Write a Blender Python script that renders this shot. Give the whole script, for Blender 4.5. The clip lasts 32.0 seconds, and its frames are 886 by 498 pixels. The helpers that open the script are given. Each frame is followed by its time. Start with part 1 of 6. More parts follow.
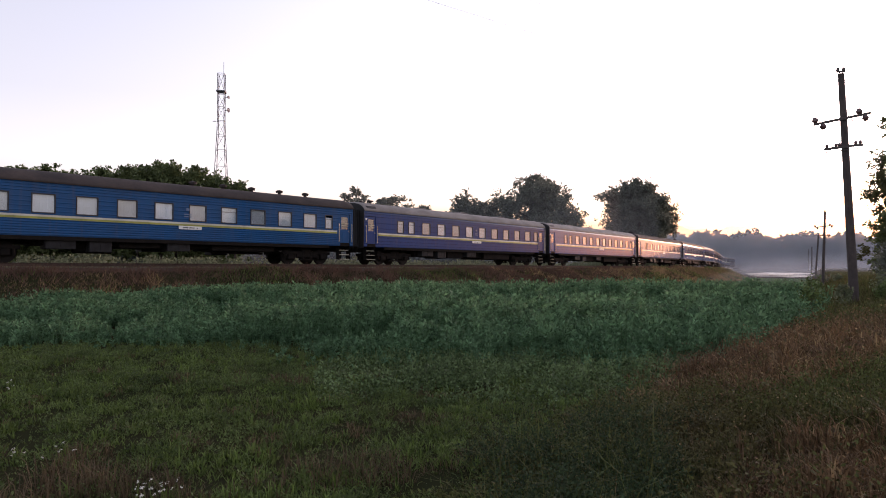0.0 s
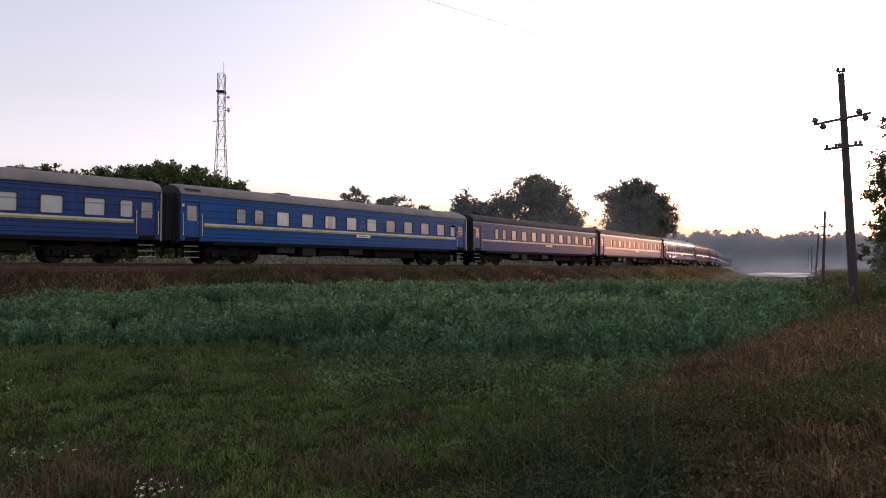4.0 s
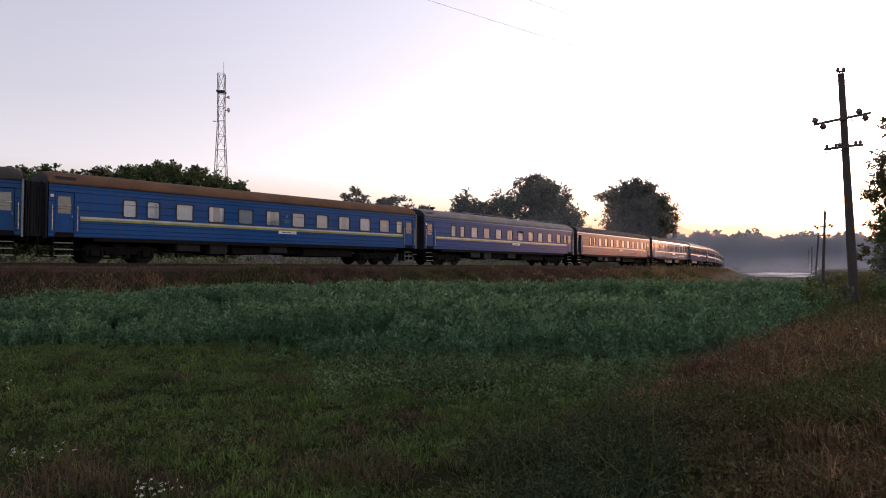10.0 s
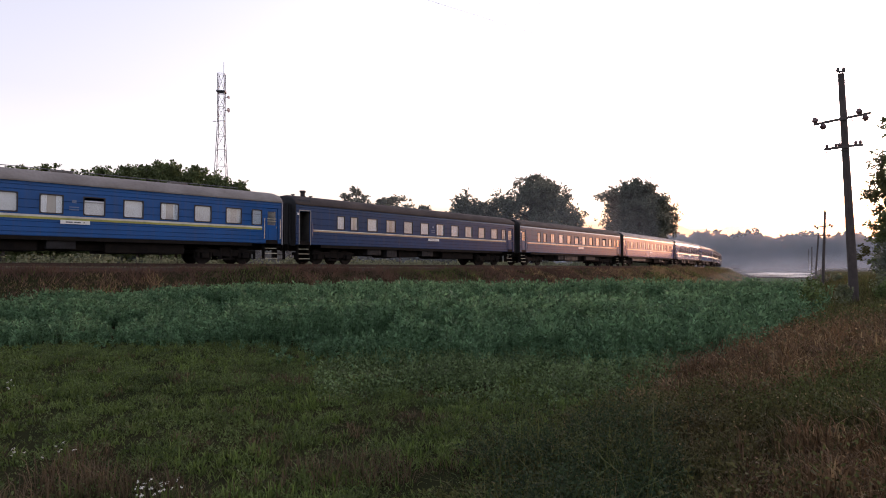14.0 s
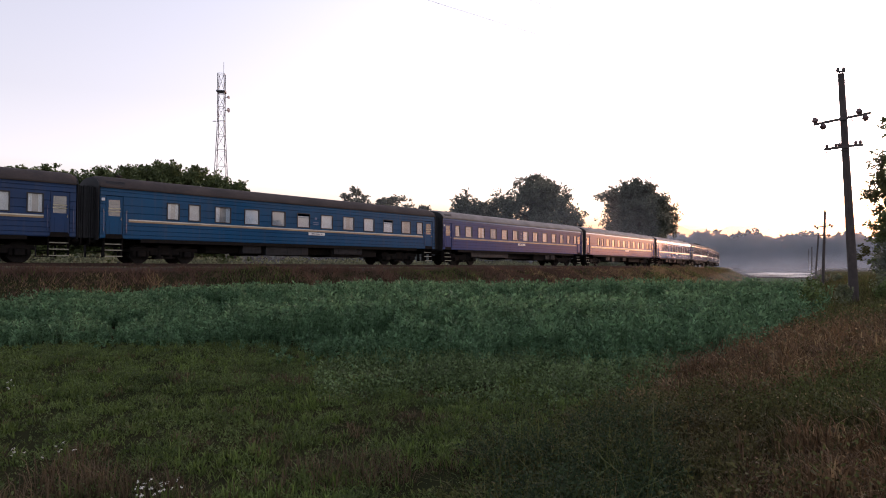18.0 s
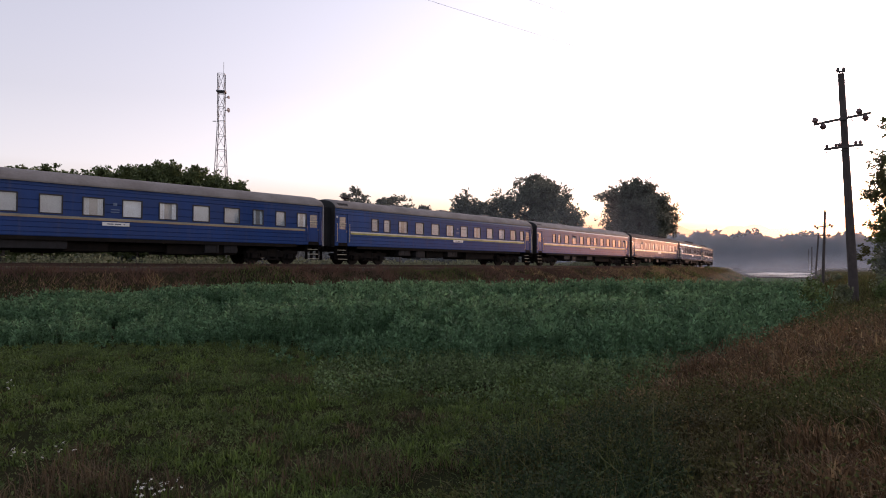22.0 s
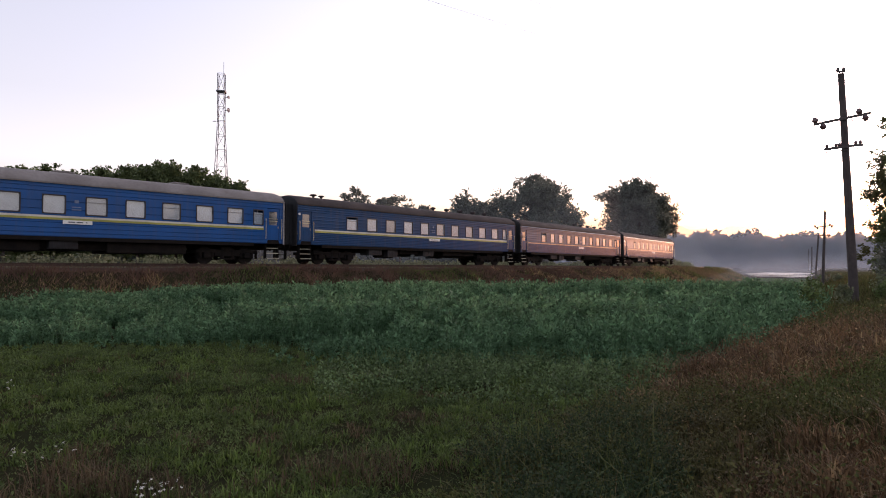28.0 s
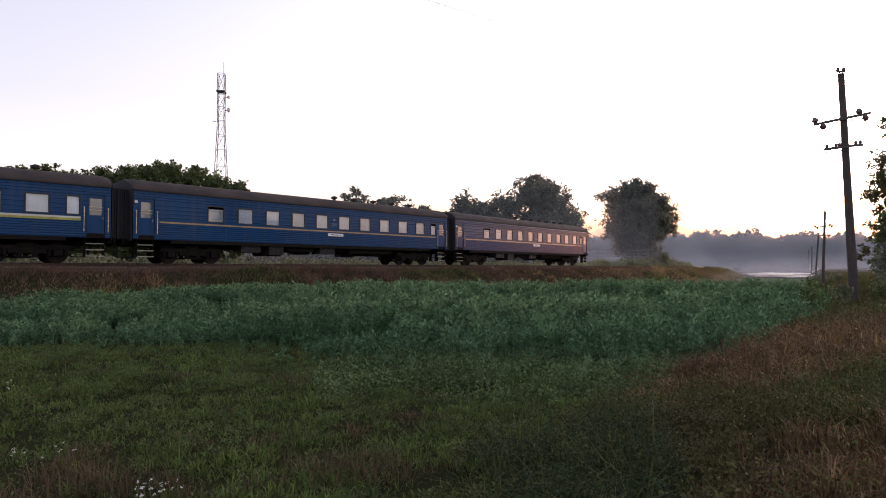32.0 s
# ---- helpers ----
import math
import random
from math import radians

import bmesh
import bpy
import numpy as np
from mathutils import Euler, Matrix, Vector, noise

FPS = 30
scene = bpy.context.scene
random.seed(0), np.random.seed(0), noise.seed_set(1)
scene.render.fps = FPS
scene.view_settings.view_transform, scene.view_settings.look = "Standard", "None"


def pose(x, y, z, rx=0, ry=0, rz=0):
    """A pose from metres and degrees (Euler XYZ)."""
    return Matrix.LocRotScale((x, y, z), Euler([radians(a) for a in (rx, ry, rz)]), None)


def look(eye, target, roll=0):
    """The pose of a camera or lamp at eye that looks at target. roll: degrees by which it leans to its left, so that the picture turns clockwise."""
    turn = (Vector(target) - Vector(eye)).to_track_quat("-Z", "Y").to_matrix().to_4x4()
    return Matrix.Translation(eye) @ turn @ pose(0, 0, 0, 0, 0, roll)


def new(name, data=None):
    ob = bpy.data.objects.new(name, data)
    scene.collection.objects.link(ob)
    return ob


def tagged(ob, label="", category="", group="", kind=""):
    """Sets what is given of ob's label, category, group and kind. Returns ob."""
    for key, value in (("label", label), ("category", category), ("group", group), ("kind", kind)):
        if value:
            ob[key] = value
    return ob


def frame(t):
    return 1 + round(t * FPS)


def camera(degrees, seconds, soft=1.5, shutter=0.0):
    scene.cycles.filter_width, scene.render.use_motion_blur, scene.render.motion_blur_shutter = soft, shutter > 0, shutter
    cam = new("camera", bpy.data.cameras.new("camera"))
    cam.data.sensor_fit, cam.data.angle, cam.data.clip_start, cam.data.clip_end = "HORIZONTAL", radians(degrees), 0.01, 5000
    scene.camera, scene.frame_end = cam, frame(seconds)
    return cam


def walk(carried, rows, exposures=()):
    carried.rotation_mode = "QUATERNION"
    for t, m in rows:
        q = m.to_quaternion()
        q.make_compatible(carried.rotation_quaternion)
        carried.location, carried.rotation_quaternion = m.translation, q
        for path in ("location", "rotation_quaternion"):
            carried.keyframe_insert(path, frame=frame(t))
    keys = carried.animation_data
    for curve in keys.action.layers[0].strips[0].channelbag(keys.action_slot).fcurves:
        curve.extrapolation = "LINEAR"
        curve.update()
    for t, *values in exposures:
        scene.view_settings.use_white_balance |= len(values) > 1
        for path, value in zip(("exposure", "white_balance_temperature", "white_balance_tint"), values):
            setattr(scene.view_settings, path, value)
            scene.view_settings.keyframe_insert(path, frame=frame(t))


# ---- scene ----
# The camera stands on a tripod at the edge of a field, 1.6 m over the ground.
cam = camera(72.06, 32.0, 1.0)
EYE = Vector((0, 0, 1.6))
HOLD = Matrix.Translation(EYE) @ pose(0, 0, 0, 90 + 1.615) @ pose(0, 0, 0, 0, 0, -0.185)
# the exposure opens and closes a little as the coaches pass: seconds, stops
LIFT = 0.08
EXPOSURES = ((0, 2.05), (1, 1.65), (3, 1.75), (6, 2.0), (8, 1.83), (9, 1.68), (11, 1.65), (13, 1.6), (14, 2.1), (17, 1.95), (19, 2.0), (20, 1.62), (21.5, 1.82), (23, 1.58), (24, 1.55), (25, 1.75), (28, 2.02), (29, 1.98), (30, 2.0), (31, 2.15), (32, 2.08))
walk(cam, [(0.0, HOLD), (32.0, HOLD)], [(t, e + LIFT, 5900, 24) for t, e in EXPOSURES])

# ---- light: clear dawn sky, the sun just over the horizon behind the woods ----
SUN_AZ, SUN_EL = radians(42), radians(4.0)
world = bpy.data.worlds.new("dawn_sky")
scene.world = world
world.use_nodes = True
wn = world.node_tree.nodes
sky = wn.new("ShaderNodeTexSky")
sky.sky_type = "NISHITA"
sky.sun_disc = False
sky.sun_elevation = SUN_EL
sky.sun_rotation = SUN_AZ
sky.air_density, sky.dust_density, sky.ozone_density = 1.0, 2.0, 1.0
wn["Background"].inputs["Strength"].default_value = 0.15
haze = wn.new("ShaderNodeHueSaturation")
haze.inputs["Saturation"].default_value = 0.31
world.node_tree.links.new(sky.outputs[0], haze.inputs["Color"])
# dust low over the horizon dims and warms the sky all round
where, split = wn.new("ShaderNodeTexCoord"), wn.new("ShaderNodeSeparateXYZ")
dust, veil = wn.new("ShaderNodeValToRGB"), wn.new("ShaderNodeMix")
for k, (u, c) in enumerate(((0.0, (0.26, 0.12, 0.06)), (0.06, (0.37, 0.2, 0.1)), (0.092, (0.62, 0.44, 0.27)), (0.15, (1.08, 0.92, 0.82)), (0.5, (1.14, 1.07, 1.04)))):
    stop = dust.color_ramp.elements[k] if k < 2 else dust.color_ramp.elements.new(u)
    stop.position, stop.color = u, (*c, 1)
veil.data_type, veil.blend_type = "RGBA", "MULTIPLY"
toward, share = wn.new("ShaderNodeVectorMath"), wn.new("ShaderNodeMapRange")
toward.operation = "DOT_PRODUCT"
toward.inputs[1].default_value = (math.sin(SUN_AZ), math.cos(SUN_AZ), 0.0)
share.inputs["From Min"].default_value, share.inputs["From Max"].default_value = -0.3, 0.95
share.inputs["To Min"].default_value = 0.3
world.node_tree.links.new(where.outputs["Generated"], toward.inputs[0])
world.node_tree.links.new(toward.outputs["Value"], share.inputs["Value"])
world.node_tree.links.new(share.outputs[0], veil.inputs["Factor"])
world.node_tree.links.new(where.outputs["Generated"], split.inputs[0])
world.node_tree.links.new(split.outputs["Z"], dust.inputs[0])
world.node_tree.links.new(haze.outputs[0], veil.inputs["A"])
world.node_tree.links.new(dust.outputs[0], veil.inputs["B"])
world.node_tree.links.new(veil.outputs["Result"], wn["Background"].inputs["Color"])
sun = new("sun", bpy.data.lights.new("sun", "SUN"))
sun.data.energy, sun.data.angle, sun.data.color = 0.38, radians(7.0), (1.0, 0.5, 0.26)
sun_way = Vector((math.sin(SUN_AZ) * math.cos(SUN_EL), math.cos(SUN_AZ) * math.cos(SUN_EL), math.sin(SUN_EL)))
sun.matrix_world = look((0, 0, 60), Vector((0, 0, 60)) - sun_way)


# ---- materials ----
def material(name, colour, rough=0.7, metal=0.0, second=None, scale=6.0, bump=0.0, spec=0.5, island=0.0, objects=0.0, through_light=0.0, fine=None):
    """Principled surface with two scales of noise; island and objects: spread of value per piece."""
    m = bpy.data.materials.new(name)
    m.use_nodes = True
    nt = m.node_tree
    n, ln = nt.nodes, nt.links
    b = n["Principled BSDF"]
    b.inputs["Roughness"].default_value = rough
    b.inputs["Metallic"].default_value = metal
    b.inputs["Specular IOR Level"].default_value = spec
    co = n.new("ShaderNodeTexCoord")
    big = n.new("ShaderNodeTexNoise")
    big.inputs["Scale"].default_value = scale
    big.inputs["Detail"].default_value = 5
    ln.new(co.outputs["Object"], big.inputs["Vector"])
    small = n.new("ShaderNodeTexNoise")
    small.inputs["Scale"].default_value = scale * (fine or 9)
    small.inputs["Detail"].default_value = 3
    ln.new(co.outputs["Object"], small.inputs["Vector"])
    add = n.new("ShaderNodeMath")
    add.operation = "MULTIPLY_ADD"
    add.inputs[1].default_value = 0.4
    ln.new(small.outputs["Fac"], add.inputs[0])
    ln.new(big.outputs["Fac"], add.inputs[2])
    ramp = n.new("ShaderNodeMapRange")
    ramp.inputs["From Min"].default_value, ramp.inputs["From Max"].default_value = 0.5, 0.9
    ln.new(add.outputs[0], ramp.inputs["Value"])
    mix = n.new("ShaderNodeMix")
    mix.data_type = "RGBA"
    second = second or tuple(c * 0.6 for c in colour)
    mix.inputs["A"].default_value, mix.inputs["B"].default_value = (*colour, 1), (*second, 1)
    ln.new(ramp.outputs[0], mix.inputs["Factor"])
    out = mix.outputs["Result"]
    for spread, kind in ((island, "Random Per Island"), (objects, "Random")):
        if spread:
            src = n.new("ShaderNodeNewGeometry" if kind == "Random Per Island" else "ShaderNodeObjectInfo")
            hsv = n.new("ShaderNodeHueSaturation")
            mr = n.new("ShaderNodeMapRange")
            mr.inputs["To Min"].default_value, mr.inputs["To Max"].default_value = 1 - spread, 1 + spread
            ln.new(src.outputs[kind], mr.inputs["Value"])
            ln.new(mr.outputs[0], hsv.inputs["Value"])
            ln.new(out, hsv.inputs["Color"])
            out = hsv.outputs["Color"]
    ln.new(out, b.inputs["Base Color"])
    if bump:
        bp = n.new("ShaderNodeBump")
        bp.inputs["Strength"].default_value = bump
        bp.inputs["Distance"].default_value = 0.02
        ln.new(add.outputs[0], bp.inputs["Height"])
        ln.new(bp.outputs[0], b.inputs["Normal"])
    if through_light:
        tr = n.new("ShaderNodeBsdfTranslucent")
        ln.new(out, tr.inputs["Color"])
        ms = n.new("ShaderNodeMixShader")
        ms.inputs[0].default_value = through_light
        ln.new(b.outputs[0], ms.inputs[1])
        ln.new(tr.outputs[0], ms.inputs[2])
        ln.new(ms.outputs[0], n["Material Output"].inputs["Surface"])
    return m


def coach_paint(name, colour, rough=0.3):
    """Painted steel with road dirt that gathers low on the side and runs down in streaks."""
    m = material(name, colour, rough, second=tuple(c * 0.72 + 0.012 for c in colour), scale=0.7, fine=14, spec=0.0)
    n, ln = m.node_tree.nodes, m.node_tree.links
    b = n["Principled BSDF"]
    src = b.inputs["Base Color"].links[0].from_socket
    co = n.new("ShaderNodeTexCoord")
    mp = n.new("ShaderNodeMapping")
    mp.inputs["Scale"].default_value = (5.0, 5.0, 0.35)
    ln.new(co.outputs["Object"], mp.inputs["Vector"])
    st = n.new("ShaderNodeTexNoise")
    st.inputs["Scale"].default_value = 1.0
    st.inputs["Detail"].default_value = 6
    ln.new(mp.outputs[0], st.inputs["Vector"])
    mr = n.new("ShaderNodeMapRange")
    mr.inputs["From Min"].default_value, mr.inputs["From Max"].default_value = 0.52, 0.8
    mr.inputs["To Max"].default_value = 0.26
    ln.new(st.outputs["Fac"], mr.inputs["Value"])
    mx = n.new("ShaderNodeMix")
    mx.data_type = "RGBA"
    ln.new(mr.outputs[0], mx.inputs["Factor"])
    ln.new(src, mx.inputs["A"])
    mx.inputs["B"].default_value = (0.09, 0.085, 0.08, 1)
    ln.new(mx.outputs["Result"], b.inputs["Base Color"])
    mr2 = n.new("ShaderNodeMapRange")
    mr2.inputs["To Min"].default_value, mr2.inputs["To Max"].default_value = rough, rough + 0.15
    ln.new(st.outputs["Fac"], mr2.inputs["Value"])
    ln.new(mr2.outputs[0], b.inputs["Roughness"])
    # old dull paint: it only shines when seen along the side
    gl, lw, pw, sc, ms = (n.new("ShaderNode" + k) for k in ("BsdfGlossy", "LayerWeight", "Math", "Math", "MixShader"))
    gl.inputs["Roughness"].default_value = 0.11
    pw.operation, sc.operation = "POWER", "MULTIPLY_ADD"
    pw.inputs[1].default_value = 3.0
    sc.inputs[1].default_value, sc.inputs[2].default_value = 0.62, 0.01
    ln.new(lw.outputs["Facing"], pw.inputs[0])
    ln.new(pw.outputs[0], sc.inputs[0])
    ln.new(sc.outputs[0], ms.inputs[0])
    ln.new(b.outputs[0], ms.inputs[1])
    ln.new(gl.outputs[0], ms.inputs[2])
    ln.new(ms.outputs[0], n["Material Output"].inputs["Surface"])
    return m


def glass_material():
    m = bpy.data.materials.new("window_glass")
    m.use_nodes = True
    n, ln = m.node_tree.nodes, m.node_tree.links
    gl, tr, ms = n.new("ShaderNodeBsdfGlossy"), n.new("ShaderNodeBsdfTransparent"), n.new("ShaderNodeMixShader")
    lw, pw, ad = n.new("ShaderNodeLayerWeight"), n.new("ShaderNodeMath"), n.new("ShaderNodeMath")
    gl.inputs["Roughness"].default_value = 0.04
    tr.inputs["Color"].default_value = (0.97, 0.98, 0.98, 1)
    pw.operation, ad.operation = "POWER", "MULTIPLY_ADD"
    pw.inputs[1].default_value = 3.5
    ad.inputs[1].default_value, ad.inputs[2].default_value = 0.85, 0.11
    ln.new(lw.outputs["Facing"], pw.inputs[0])
    ln.new(pw.outputs[0], ad.inputs[0])
    ln.new(ad.outputs[0], ms.inputs[0])
    ln.new(tr.outputs[0], ms.inputs[1])
    ln.new(gl.outputs[0], ms.inputs[2])
    ln.new(ms.outputs[0], n["Material Output"].inputs["Surface"])
    return m


GLASS = glass_material()
CURTAIN = material("curtain_cloth", (0.5, 0.56, 0.63), 0.9, second=(0.42, 0.47, 0.53), scale=1.5, objects=0.3)
BLIND = material("grey_blind", (0.36, 0.37, 0.38), 0.8, second=(0.28, 0.29, 0.31), scale=2, objects=0.3)
INSIDE = material("dim_inside", (0.05, 0.045, 0.04), 0.8, scale=2)
DOOR_BLIND = material("dim_door_blind", (0.15, 0.16, 0.18), 0.8, second=(0.1, 0.11, 0.125), scale=2, objects=0.4)
GASKET = material("black_gasket", (0.02, 0.02, 0.024), 0.6, scale=5)
SASH = material("grey_sash", (0.25, 0.26, 0.28), 0.5, scale=5)
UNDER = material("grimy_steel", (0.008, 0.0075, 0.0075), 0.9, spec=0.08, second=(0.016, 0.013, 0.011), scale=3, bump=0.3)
BOXGREY = material("grey_equipment_paint", (0.026, 0.026, 0.028), 0.7, spec=0.2, second=(0.014, 0.013, 0.013), scale=3)
RUBBER = material("gangway_rubber", (0.016, 0.016, 0.018), 0.85, scale=4)
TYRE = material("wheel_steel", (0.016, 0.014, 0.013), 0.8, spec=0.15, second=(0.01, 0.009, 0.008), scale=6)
RAIL_PAINT = material("yellowed_handrail", (0.45, 0.43, 0.3), 0.5, scale=5)
STEP_EDGE = material("worn_step_edge", (0.34, 0.33, 0.24), 0.6, scale=6)
PLATE = material("white_board", (0.75, 0.76, 0.74), 0.5, second=(0.6, 0.61, 0.6), scale=3)
INK = material("dark_ink", (0.05, 0.05, 0.07), 0.6, scale=3)
LAMP_GLASS = material("marker_lamp_white", (0.7, 0.72, 0.75), 0.2, scale=3)
STRIPE_W = material("pale_stripe", (0.62, 0.62, 0.55), 0.45, second=(0.42, 0.41, 0.34), scale=1.2)
STRIPE_Y = material("yellow_stripe", (0.38, 0.37, 0.05), 0.45, second=(0.2, 0.21, 0.05), scale=1.2)
STRIPE_O = material("ochre_stripe", (0.36, 0.25, 0.12), 0.5, second=(0.25, 0.18, 0.1), scale=1.2)
STRIPE_G = material("faded_stripe", (0.3, 0.29, 0.22), 0.5, second=(0.18, 0.18, 0.15), scale=1.2)
ROOF_GREY = material("grey_roof_paint", (0.225, 0.213, 0.205), 0.6, second=(0.15, 0.138, 0.13), scale=0.8, spec=0.06)
ROOF_DARK = material("dark_roof_paint", (0.068, 0.056, 0.052), 0.75, second=(0.04, 0.036, 0.036), scale=0.8, spec=0.05)
ROOF_BROWN = material("rusty_roof_paint", (0.165, 0.092, 0.052), 0.7, second=(0.1, 0.058, 0.036), scale=0.8, spec=0.05)
PAINT = {
    "deep": coach_paint("deep_blue_paint", (0.019, 0.08, 0.21)),
    "bright": coach_paint("bright_blue_paint", (0.022, 0.092, 0.28)),
    "navy": coach_paint("navy_blue_paint", (0.023, 0.056, 0.19)),
    "teal": coach_paint("teal_blue_paint", (0.015, 0.078, 0.175)),
    "slate": coach_paint("slate_blue_paint", (0.024, 0.054, 0.135)),
    "royal": coach_paint("royal_blue_paint", (0.023, 0.068, 0.225)),
    "dark": coach_paint("dark_blue_paint", (0.013, 0.056, 0.148)),
}
BARK = material("bark", (0.07, 0.055, 0.042), 0.9, scale=4, bump=0.6)
WOOD_POLE = material("weathered_pole_wood", (0.058, 0.045, 0.041), 0.9, second=(0.032, 0.025, 0.023), scale=5, bump=0.5)
IRON = material("rusty_iron", (0.06, 0.045, 0.04), 0.7, scale=8)
PORCELAIN = material("brown_porcelain", (0.10, 0.05, 0.05), 0.25, scale=5)
WIRE = material("wire", (0.05, 0.05, 0.05), 0.5, metal=0.5, scale=5)
GALV = material("galvanised_steel", (0.16, 0.16, 0.175), 0.6, metal=0.2, second=(0.1, 0.1, 0.105), scale=2)
LEAF = material("tree_leaf", (0.115, 0.14, 0.055), 0.6, second=(0.08, 0.1, 0.04), scale=0.5, island=0.35, through_light=0.3, spec=0.15)
# leaf green lifted towards grey: distance haze is put into the colour
LEAF_HAZE = material("hazed_tree_leaf", (0.14, 0.155, 0.12), 0.6, second=(0.11, 0.122, 0.096), scale=0.5, island=0.4, through_light=0.55, spec=0.15)
LEAF_DRY = material("tanned_tree_leaf", (0.09, 0.08, 0.03), 0.6, second=(0.06, 0.065, 0.025), scale=0.5, island=0.4, through_light=0.3, spec=0.15)
# foliage paled and blued, so the colour carries the haze before the woods
FAR_HAZE = material("hazed_wood_leaf", (0.1, 0.115, 0.1), 0.7, scale=0.1, island=0.3, spec=0.15)
SHRUB = material("shrub_leaf", (0.16, 0.18, 0.1), 0.7, second=(0.11, 0.12, 0.07), scale=0.8, island=0.35, through_light=0.3, spec=0.15)
CROP = material("oat_leaf", (0.12, 0.217, 0.103), 0.7, second=(0.05, 0.096, 0.049), scale=4.0, island=0.55, through_light=0.38, spec=0.15)
EDGE = material("edge_weed_leaf", (0.12, 0.175, 0.07), 0.7, second=(0.05, 0.075, 0.03), scale=0.6, island=0.6, through_light=0.22, spec=0.15)
# pale colour that puts distance haze into the far crop
HAZE_OAT = material("haze_oat_head", (0.17, 0.22, 0.12), 0.7, second=(0.12, 0.16, 0.09), scale=0.4, island=0.4, through_light=0.3, spec=0.1)
GRASS = material("meadow_blade", (0.105, 0.15, 0.033), 0.7, second=(0.055, 0.078, 0.02), scale=1.1, island=0.6, through_light=0.22, spec=0.15)
HERB = material("meadow_herb", (0.108, 0.15, 0.046), 0.7, second=(0.04, 0.056, 0.02), scale=1.8, island=0.4, through_light=0.22, spec=0.15)
WEED = material("dark_weed_leaf", (0.034, 0.055, 0.024), 0.7, second=(0.02, 0.032, 0.014), scale=0.8, island=0.5, through_light=0.2, spec=0.15)
DRY = material("dry_grass", (0.18, 0.108, 0.05), 0.8, second=(0.08, 0.052, 0.032), scale=0.6, island=0.6, through_light=0.25, spec=0.15)
DEAD = material("dead_grass_blade", (0.125, 0.088, 0.05), 0.8, second=(0.06, 0.048, 0.028), scale=0.8, island=0.5, through_light=0.2, spec=0.1)
STRAW = material("pale_straw", (0.35, 0.25, 0.115), 0.8, second=(0.2, 0.135, 0.075), scale=0.8, island=0.4, through_light=0.25, spec=0.15)
ROUGH = material("bank_blade", (0.072, 0.092, 0.026), 0.7, second=(0.066, 0.054, 0.022), scale=0.7, island=0.6, through_light=0.2, spec=0.1)
# sky light falling beyond the track is put into this paler colour
PALE_SKYLIT = material("skylit_trackside_grass", (0.22, 0.235, 0.14), 0.8, second=(0.15, 0.165, 0.095), scale=0.6, island=0.4, through_light=0.4, spec=0.1)
SLOPE = material("slope_grass", (0.13, 0.08, 0.058), 0.8, second=(0.09, 0.058, 0.043), scale=0.5, island=0.22, through_light=0.25, spec=0.1)
PETAL = material("white_petal", (0.75, 0.74, 0.66), 0.7, scale=5, through_light=0.3)
BALLAST = material("ballast_stone", (0.07, 0.055, 0.045), 0.95, second=(0.04, 0.032, 0.026), scale=7, bump=1.0)
RAIL = material("rail_steel", (0.07, 0.05, 0.04), 0.8, spec=0.2, scale=5)
SLEEPER = material("old_sleeper", (0.08, 0.07, 0.06), 0.9, scale=4)


def soil_material():
    m = material("field_soil", (0.028, 0.026, 0.014), 0.95, second=(0.018, 0.022, 0.01), scale=0.35, bump=0.8, fine=30, spec=0.0)
    return m


SOIL = soil_material()


# ---- helpers for meshes ----
def mesh_np(name, verts, faces, mat, smooth=False):
    """A mesh from arrays: verts (n, 3), faces (m, 3 or 4)."""
    verts, faces = np.asarray(verts, np.float32), np.asarray(faces, np.int32)
    me = bpy.data.meshes.new(name)
    me.vertices.add(len(verts))
    me.vertices.foreach_set("co", verts.ravel())
    k = faces.shape[1]
    me.loops.add(faces.size)
    me.loops.foreach_set("vertex_index", faces.ravel())
    me.polygons.add(len(faces))
    me.polygons.foreach_set("loop_start", np.arange(0, faces.size, k, dtype=np.int32))
    me.polygons.foreach_set("use_smooth", np.full(len(faces), smooth))
    me.update(calc_edges=True)
    me.validate()
    me.materials.append(mat)
    return me


def to_mesh(name, bm, mat):
    me = bpy.data.meshes.new(name)
    bmesh.ops.recalc_face_normals(bm, faces=bm.faces)
    bm.to_mesh(me)
    bm.free()
    me.materials.append(mat)
    return me


def put(name, me, parent=None, m=None, label="", mat=None):
    """An object on a mesh, under its thing."""
    ob = new(name, me)
    if m is not None:
        ob.matrix_basis = m
    ob.parent = parent
    if mat:
        ob.material_slots[0].link = "OBJECT"
        ob.material_slots[0].material = mat
    return tagged(ob, label)


def part(name, bm, mat, parent, label="", m=None):
    return put(name, to_mesh(name, bm, mat), parent, m, label)


def box(bm, x0, x1, y0, y1, z0, z1, bevel=0.0):
    r = bmesh.ops.create_cube(bm, size=1.0, matrix=Matrix.Translation(((x0 + x1) / 2, (y0 + y1) / 2, (z0 + z1) / 2)) @ Matrix.Diagonal((x1 - x0, y1 - y0, z1 - z0, 1)))
    if bevel:
        es = list({e for v in r["verts"] for e in v.link_edges})
        bmesh.ops.bevel(bm, geom=es, offset=bevel, segments=2, affect="EDGES", profile=0.6)
    return bm


